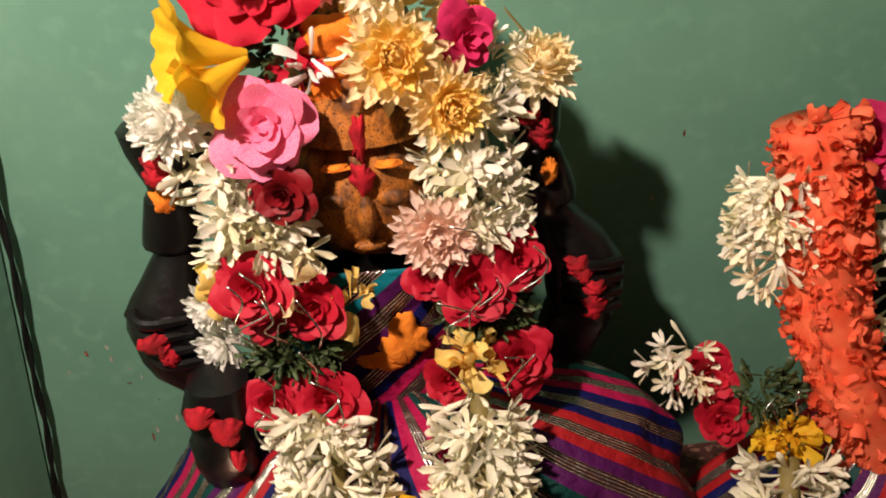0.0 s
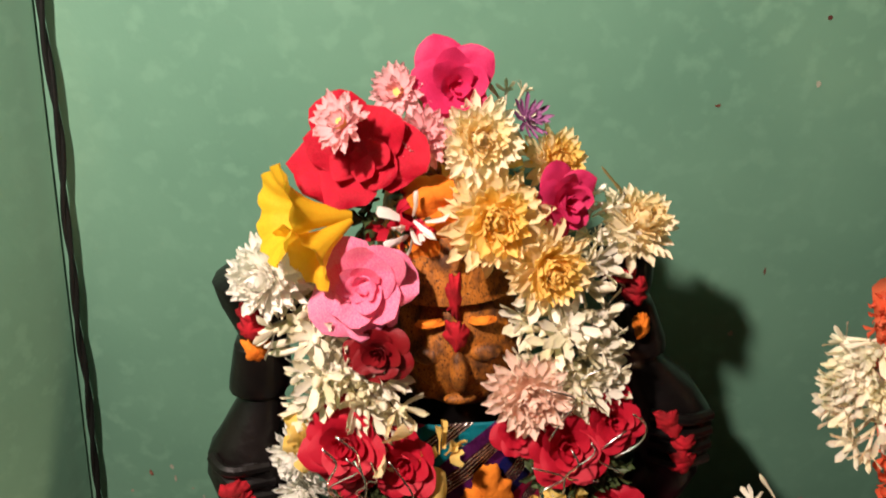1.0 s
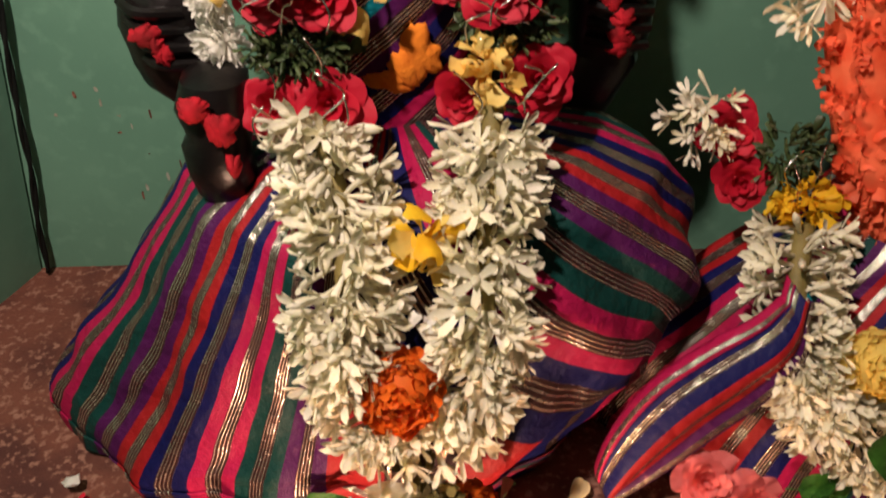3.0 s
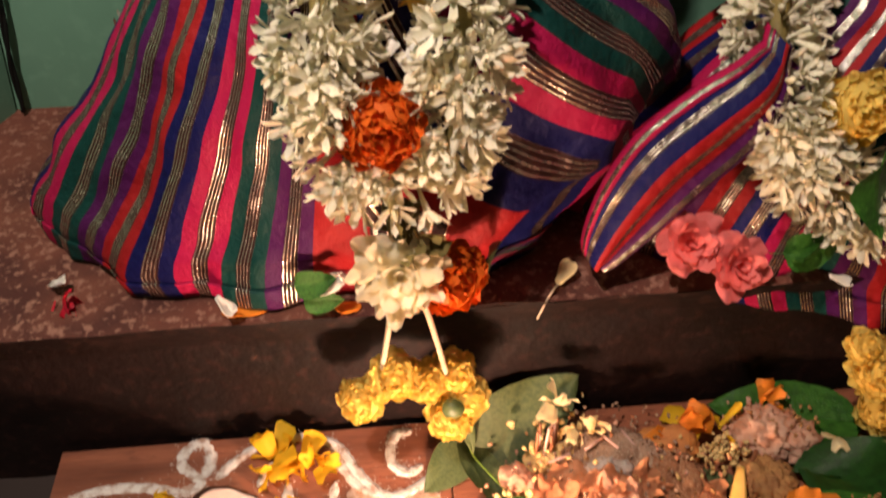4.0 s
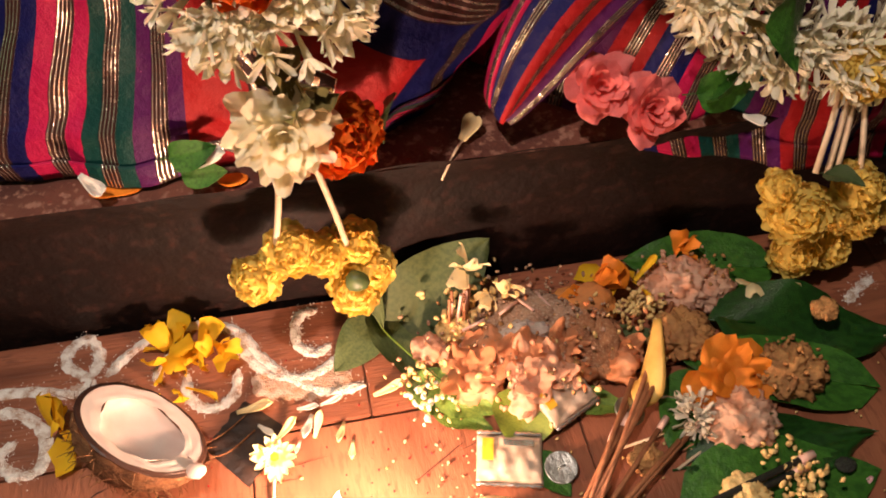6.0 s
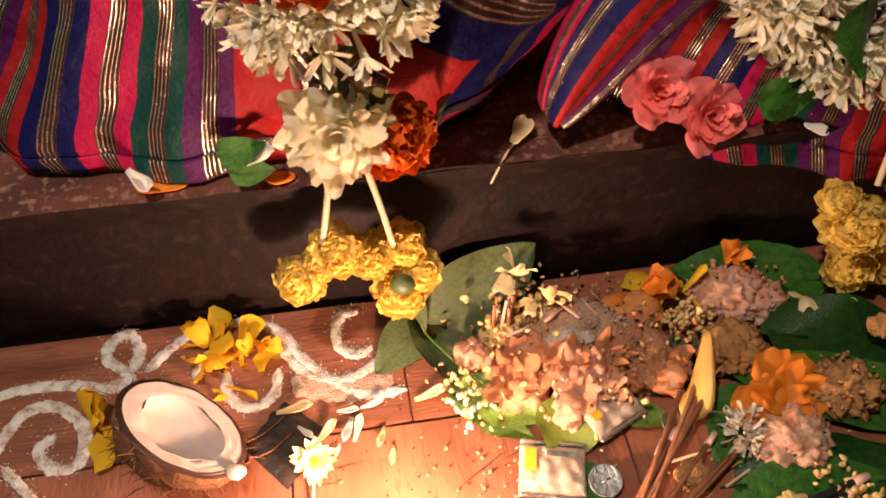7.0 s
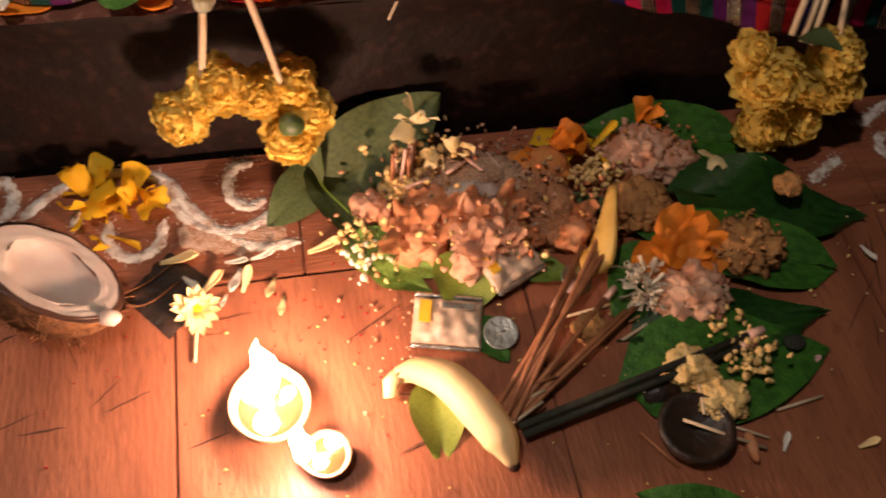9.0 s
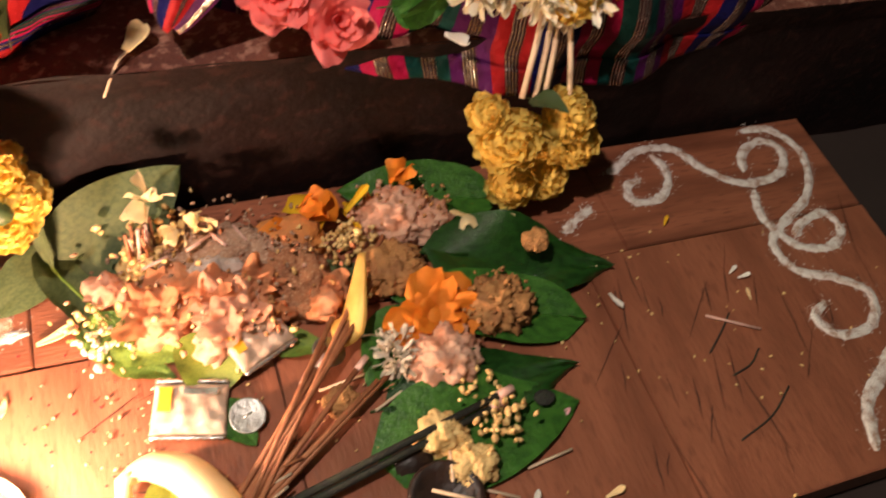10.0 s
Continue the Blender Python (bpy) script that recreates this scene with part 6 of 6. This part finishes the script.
for k, (x, y, z, s, m, lab) in enumerate([(0.150, 0.346, 0.018, 0.018, M_RICE, "yellow-brown jaggery lump holding matchsticks"), (0.366, 0.354, 0.016, 0.034, M_FOODPALE, "pale sweet crumbs on a green leaf"), (0.392, 0.346, 0.014, 0.024, M_FOODPALE, "pale crumbled sweet on the back leaf"), (0.422, 0.246, 0.018, 0.030, M_BROWN, "brown crumbly sweet on a leaf"),
                                          (0.364, 0.212, 0.014, 0.030, M_FOODPALE, "pale crumbly sweet beside the orange flower"), (0.346, 0.300, 0.018, 0.028, M_BROWN, "pitted brown sweet on the leaves"), (0.357, 0.122, 0.012, 0.019, M_RICE, "pale crumbling sweet at the leaf's edge"),
                                          (0.470, 0.288, 0.042, 0.012, M_BROWN, "small brown nut on a leaf"), (0.342, 0.150, 0.010, 0.020, M_RICE, "pale crumbs on a leaf"), (0.275, 0.196, 0.008, 0.014, M_BROWN, "small brown date on the board")]):
    lump("sweet", (x, y, z), (s, s * 0.85, s * 0.6), m, lab, "food", min(0.009, s * 0.28), 120, 20 + k, 5)


def grains(name, place, spread, n, seed, size, material, label):
    rng = random.Random(seed)
    b = ball((0, 0, 0), (1.05, 0.75, 0.55), 0.35, 1, 2)
    v = np.array([x.co[:] for x in b.verts])
    b.verts.index_update()
    f = [tuple(x.index for x in q.verts) for q in b.faces]
    b.free()
    poses = []
    for k in range(n):
        p = Vector((rng.gauss(place[0], spread[0]), rng.gauss(place[1], spread[1]), place[2] + abs(rng.gauss(0, spread[2]))))
        poses.append((0, Matrix.Translation(p) @ Euler((rng.uniform(0, 6), rng.uniform(0, 6), rng.uniform(0, 6))).to_matrix().to_4x4() @ Matrix.Scale(size * rng.uniform(0.6, 1.3), 4)))
    ob = part(name, scatter_mesh(name, [(v, f)], poses, material), None, None)
    return tagged(ob, label, "grains", kind="stuff")


grains("puffed_grain", (0.118, 0.300, 0.010), (0.014, 0.014, 0.010), 80, 1, 0.0036, M_RICE, "yellow puffed grain spilled on a leaf")
grains("puffed_grain", (0.108, 0.285, 0.008), (0.010, 0.008, 0.004), 30, 2, 0.0036, M_WHITE, "white puffed grain spilled on a leaf")
grains("puffed_grain", (0.316, 0.334, 0.018), (0.014, 0.011, 0.008), 90, 3, 0.0036, M_RICE, "yellow puffed grain among the offerings")
grains("puffed_grain", (0.384, 0.150, 0.014), (0.012, 0.014, 0.008), 80, 4, 0.0038, M_RICE, "yellow puffed grain piled on the green leaf")
grains("puffed_grain", (0.165, 0.358, 0.024), (0.018, 0.014, 0.010), 60, 5, 0.0038, M_RICE, "dry grain on the ash heap")
grains("crumbs", (0.125, 0.225, 0.0015), (0.025, 0.025, 0.0005), 50, 6, 0.0018, M_FOODPALE, "pale crumbs scattered over the board")
grains("crumbs", (0.300, 0.160, 0.0015), (0.12, 0.07, 0.0005), 90, 7, 0.0016, M_RICE, "fine crumbs scattered over the board")
grains("crumbs", (0.05, 0.24, 0.0012), (0.10, 0.05, 0.0004), 90, 8, 0.0012, M_KUMKUM, "specks of red powder scattered over the board")
grains("crumbs", (0.60, 0.20, 0.0012), (0.09, 0.07, 0.0004), 50, 9, 0.0018, M_RICE, "sparse crumbs on the bare wood")
grains("ash_bits", (0.215, 0.340, 0.030), (0.034, 0.022, 0.005), 110, 12, 0.0022, M_ASH, "grey ash flakes on the heap")

for k, (m, n, size, lab) in enumerate([(M_ASH, 150, 0.0026, "grey-brown ash crumbs heaped over the offerings"), (M_BROWN, 70, 0.0028, "brown broken crumbs over the offerings"), (M_FOOD, 45, 0.0030, "orange-pink broken bits over the offerings"),
                                       (M_FOODPALE, 40, 0.0028, "pale broken bits of sweet over the offerings"), (M_RICE, 60, 0.0036, "yellowish grain mixed into the offerings")]):
    grains("crumbs", (0.200 + 0.008 * (k % 3), 0.326 - 0.006 * k, 0.020), (0.044, 0.028, 0.009), n, 40 + k, size, m, lab)
grains("crumbs", (0.366, 0.356, 0.024), (0.026, 0.012, 0.006), 60, 51, 0.0026, M_BROWN, "brown crumbs on the back leaf")
grains("crumbs", (0.360, 0.362, 0.022), (0.026, 0.012, 0.005), 50, 52, 0.0028, M_FOODPALE, "pale crumbs on the back leaf")
grains("crumbs", (0.420, 0.246, 0.026), (0.016, 0.014, 0.006), 70, 53, 0.0028, M_BROWN, "brown crumbs beside the orange flower")
ME_ORFL = bloom_mesh("orange_bloom", M_ORFL, 31, 13, (8, -14), (40, 40), 0.5, 0.5, 0.9, 0.5)
flower("orange_flower", ME_ORFL, (0.364, 0.246, 0.022), 0.042, (0.05, -0.35, 1), "broad orange flower lying on green leaves", spin=0.4)
for k, (p, n, s, l, m, lab) in enumerate([((0.328, 0.226, 0.014), 110, (0.015, 0.022, 0.010), 0.011, M_SHRED, "white shredded petals beside the orange flower"), ((0.372, 0.384, 0.024), 7, (0.010, 0.006, 0.008), 0.022, M_ORFL, "orange petals on the back leaf"),
                                          ((0.272, 0.360, 0.034), 7, (0.022, 0.010, 0.005), 0.024, M_ORFL, "orange petals over the ash heap"), ((0.308, 0.362, 0.024), 5, (0.020, 0.005, 0.004), 0.034, M_YELLOW, "yellow petals among the leaves"),
                                          ((0.436, 0.334, 0.026), 5, (0.020, 0.006, 0.005), 0.026, M_CREAM, "pale yellow petals on the dark leaf"), ((0.186, 0.362, 0.042), 14, (0.016, 0.010, 0.010), 0.013, M_CREAM, "pale petals on the ash heap"),
                                          ((0.162, 0.374, 0.068), 7, (0.014, 0.006, 0.008), 0.016, M_CREAM, "cream petals on the leaf by the ledge")]):
    ob = part("petal_heap", tuft(p, s, n, 120 + k, l, ROUND_PETALS if m is not M_SHRED else HERB_LEAVES, m, "petal_heap", (0, -0.4, 1)), None, None)
    tagged(ob, lab, "petals", kind="stuff")
M_SKIN = mat("yellow_banana_skin", (0.78, 0.52, 0.14), 0.5, (0.62, 0.36, 0.08), 30, 0.3, 150, 0.35, sss=0.1)
# banana skin strip standing in the heap
ob = part("banana_skin", tube(curve([(0.284, 0.254, 0.010), (0.298, 0.254, 0.018), (0.308, 0.276, 0.032), (0.318, 0.304, 0.044)], 5), np.interp(np.linspace(0, 3, 16), range(4), [0.012, 0.015, 0.010, 0.004]).tolist(), 10, 0.4), M_SKIN, None)
tagged(ob, "curled strip of yellow banana skin on the offerings", "banana skin")
# match stubs in the jaggery
stubs = thing("match_stubs", "upright bundle of burnt match stubs in a brown lump", "match stubs")
for k in range(9):
    x, y = 0.142 + 0.006 * (k % 3) + 0.001 * k, 0.346 + 0.006 * (k // 3)
    part("match", tube([(x, y, 0.022), (x + 0.003 * math.sin(k * 2), y + 0.003 * math.cos(k), 0.058 + 0.006 * math.sin(k * 1.7))], 0.0015, 6), M_PINKEND if k % 2 else M_STICK, stubs)
for k, (a, b) in enumerate([((0.185, 0.338, 0.040), (0.205, 0.352, 0.036)), ((0.205, 0.355, 0.036), (0.215, 0.335, 0.042)), ((0.15, 0.33, 0.036), (0.17, 0.335, 0.040)), ((0.225, 0.36, 0.034), (0.232, 0.34, 0.036))]):
    ob = part("match_stub", tube([a, b], 0.0015, 6), M_PINKEND, None)
    tagged(ob, "burnt match stub lying on the ash heap", "match stub")

# ---- petals and small flowers strewn on the board ----
flower("daisy", ME_DAISY_Y, (-0.021, 0.255, 0.012), 0.019, (0.1, -0.5, 1), "pale yellow daisy lying on the board")
ob = part("daisy_stalk", tube(curve([(-0.021, 0.252, 0.008), (-0.024, 0.235, 0.005), (-0.026, 0.215, 0.003)]), 0.0014, 6), M_STEM, None)
tagged(ob, "pale stalk of the daisy on the board", "stalk")
for x, y, ang, s, m in [(-0.050, 0.306, -90, 0.032, M_CREAM), (-0.020, 0.273, -50, 0.026, M_CREAM), (-0.033, 0.291, -140, 0.020, M_WHITE), (0.012, 0.270, -20, 0.024, M_CREAM), (0.038, 0.280, 160, 0.022, M_CREAM), (0.043, 0.262, 170, 0.020, M_CREAM), (0.000, 0.300, -100, 0.020, M_WHITE),
                        (0.020, 0.300, -85, 0.020, M_WHITE), (0.012, 0.292, 160, 0.026, M_WHITE), (0.000, 0.270, 160, 0.014, M_WHITE), (0.066, 0.300, -80, 0.030, M_CREAM), (0.105, 0.320, -95, 0.030, M_CREAM), (0.535, 0.242, 190, 0.020, M_WHITE), (0.525, 0.262, -40, 0.016, M_CREAM),
                        (0.668, 0.230, -90, 0.014, M_WHITE), (0.662, 0.236, -60, 0.012, M_WHITE), (0.392, 0.078, -30, 0.016, M_WHITE), (0.450, 0.072, -80, 0.018, M_CREAM), (0.668, 0.205, 0, 0.012, M_CREAM), (0.625, 0.302, -40, 0.012, M_YELLOW), (0.44, 0.14, -60, 0.014, M_PALEPINK), (0.37, 0.082, 10, 0.012, M_ORANGE)]:
    a = radians(ang)
    petal_thing((x, y, 0.003), (-math.sin(a), math.cos(a), 0.05), s, m, "loose petal fallen on the wooden board", width=0.16)
for k, (p, n, lab) in enumerate([((-0.104, 0.378, 0.006), 12, "crumpled yellow petals on the chalk drawing"), ((-0.068, 0.372, 0.006), 12, "crumpled yellow petals on the chalk drawing"), ((-0.198, 0.315, 0.006), 9, "crumpled yellow petals behind the coconut"), ((-0.105, 0.340, 0.004), 4, "small yellow petals by the coconut")]):
    ob = part("yellow_petals", tuft(p, (0.014, 0.013, 0.005), n, 150 + k, 0.024, ROUND_PETALS, M_YELLOW, "yellow_petals", (0, -0.3, 1)), None, None)
    tagged(ob, lab, "petals")

# ---- burnt fruit half, shreds at the front ----
M_CHAR = mat("charred_skin", (0.018, 0.012, 0.010), 0.45, (0.035, 0.018, 0.012), 40, 0.6, 150)
burnt = thing("burnt_fruit_half", "blackened hollow fruit half with sticks across it", "burnt fruit")
bm = bmesh.new()
prof = [(0.012, 0.001), (0.024, 0.006), (0.028, 0.016), (0.025, 0.019), (0.020, 0.014), (0.010, 0.008), (0.0, 0.007)]
rings = [[bm.verts.new((0.328 + r * 1.05 * math.cos(2 * math.pi * k / 28), 0.102 + r * math.sin(2 * math.pi * k / 28), z + 0.002 * noise.noise(Vector((k * 0.7, r * 90, 0))))) for k in range(28)] for r, z in prof]
for a, b in zip(rings, rings[1:]):
    for k in range(28):
        bm.faces.new((a[k], a[(k + 1) % 28], b[(k + 1) % 28], b[k]))
bmesh.ops.remove_doubles(bm, verts=bm.verts, dist=1e-5)
part("skin", bm, M_CHAR, burnt)
part("charred_lid", box(0.300, 0.330, 0.128, 0.150, 0.004, 0.010, 0.002), M_CHAR, burnt)
part("stick", tube([(0.318, 0.108, 0.020), (0.378, 0.082, 0.006)], 0.0014, 6), M_STEM, burnt)
part("stick", tube([(0.335, 0.110, 0.020), (0.345, 0.145, 0.012)], 0.0013, 6), M_STEM, burnt)
ob = part("carrot_bit", ball((0.368, 0.084, 0.006), (0.005, 0.012, 0.005), 0.002, 2, 90), M_FOOD, None)
tagged(ob, "small orange scrap on the board", "scrap")

# charred square patch of the board beside the coconut
def patch_fn(u, v):
    p = Vector((-0.079, 0.280, 0)).lerp(Vector((-0.043, 0.318, 0)), v).lerp(Vector((-0.044, 0.238, 0)).lerp(Vector((-0.008, 0.283, 0)), v), u)
    e = 0.004 * noise.noise(Vector((u * 5, v * 5, 3)))
    edge = min(u, v, 1 - u, 1 - v)
    return p + Vector((e, -e, 0.0006 + 0.0008 * min(1, edge * 8)))


ob = part("charred_patch", surface(patch_fn, 16, 16), M_CHAR, None)
tagged(ob, "charred black patch burnt into the wooden board", "burn mark")
for k, pts in enumerate([[(-0.088, 0.278, 0.006), (-0.062, 0.288, 0.004), (-0.040, 0.305, 0.003)], [(-0.086, 0.268, 0.006), (-0.060, 0.270, 0.004), (-0.036, 0.287, 0.003)]]):
    ob = part("coconut_fibre", tube(curve(pts, 5), 0.0007, 5), M_HUSK, None)
    tagged(ob, "loose coconut fibre lying over the charred patch", "fibre")

# scratches and burnt streaks in the bare wood
M_SCRATCH = mat("dark_scratch", (0.05, 0.018, 0.010), 0.7, (0.09, 0.03, 0.015), 90, 0.4, 200)
rng = random.Random(31)
for k in range(58):
    right = k < 38
    x, y = (rng.uniform(0.50, 0.84), rng.uniform(0.06, 0.27)) if right else (rng.uniform(-0.29, 0.2), rng.uniform(0.12, 0.27))
    length, wide = rng.uniform(0.012, 0.085 if right else 0.06), rng.uniform(0.00025, 0.0009)
    a = rng.gauss(1.25, 0.25) if right else rng.gauss(0.25, 0.3)
    d, s = Vector((math.cos(a), math.sin(a), 0)), Vector((-math.sin(a), math.cos(a), 0))
    bm = bmesh.new()
    rows = []
    for j in range(7):
        t = j / 6
        p = Vector((x, y, 0.0006)) + d * (t - 0.5) * length + s * 0.0015 * noise.noise(Vector((k, t * 3, 2)))
        w = wide * (0.15 + math.sin(math.pi * t))
        rows.append((bm.verts.new(p - s * w), bm.verts.new(p + s * w)))
    for q, r in zip(rows, rows[1:]):
        bm.faces.new((q[0], r[0], r[1], q[1]))
    part("scratch", bm, M_SCRATCH, board, smooth=False)
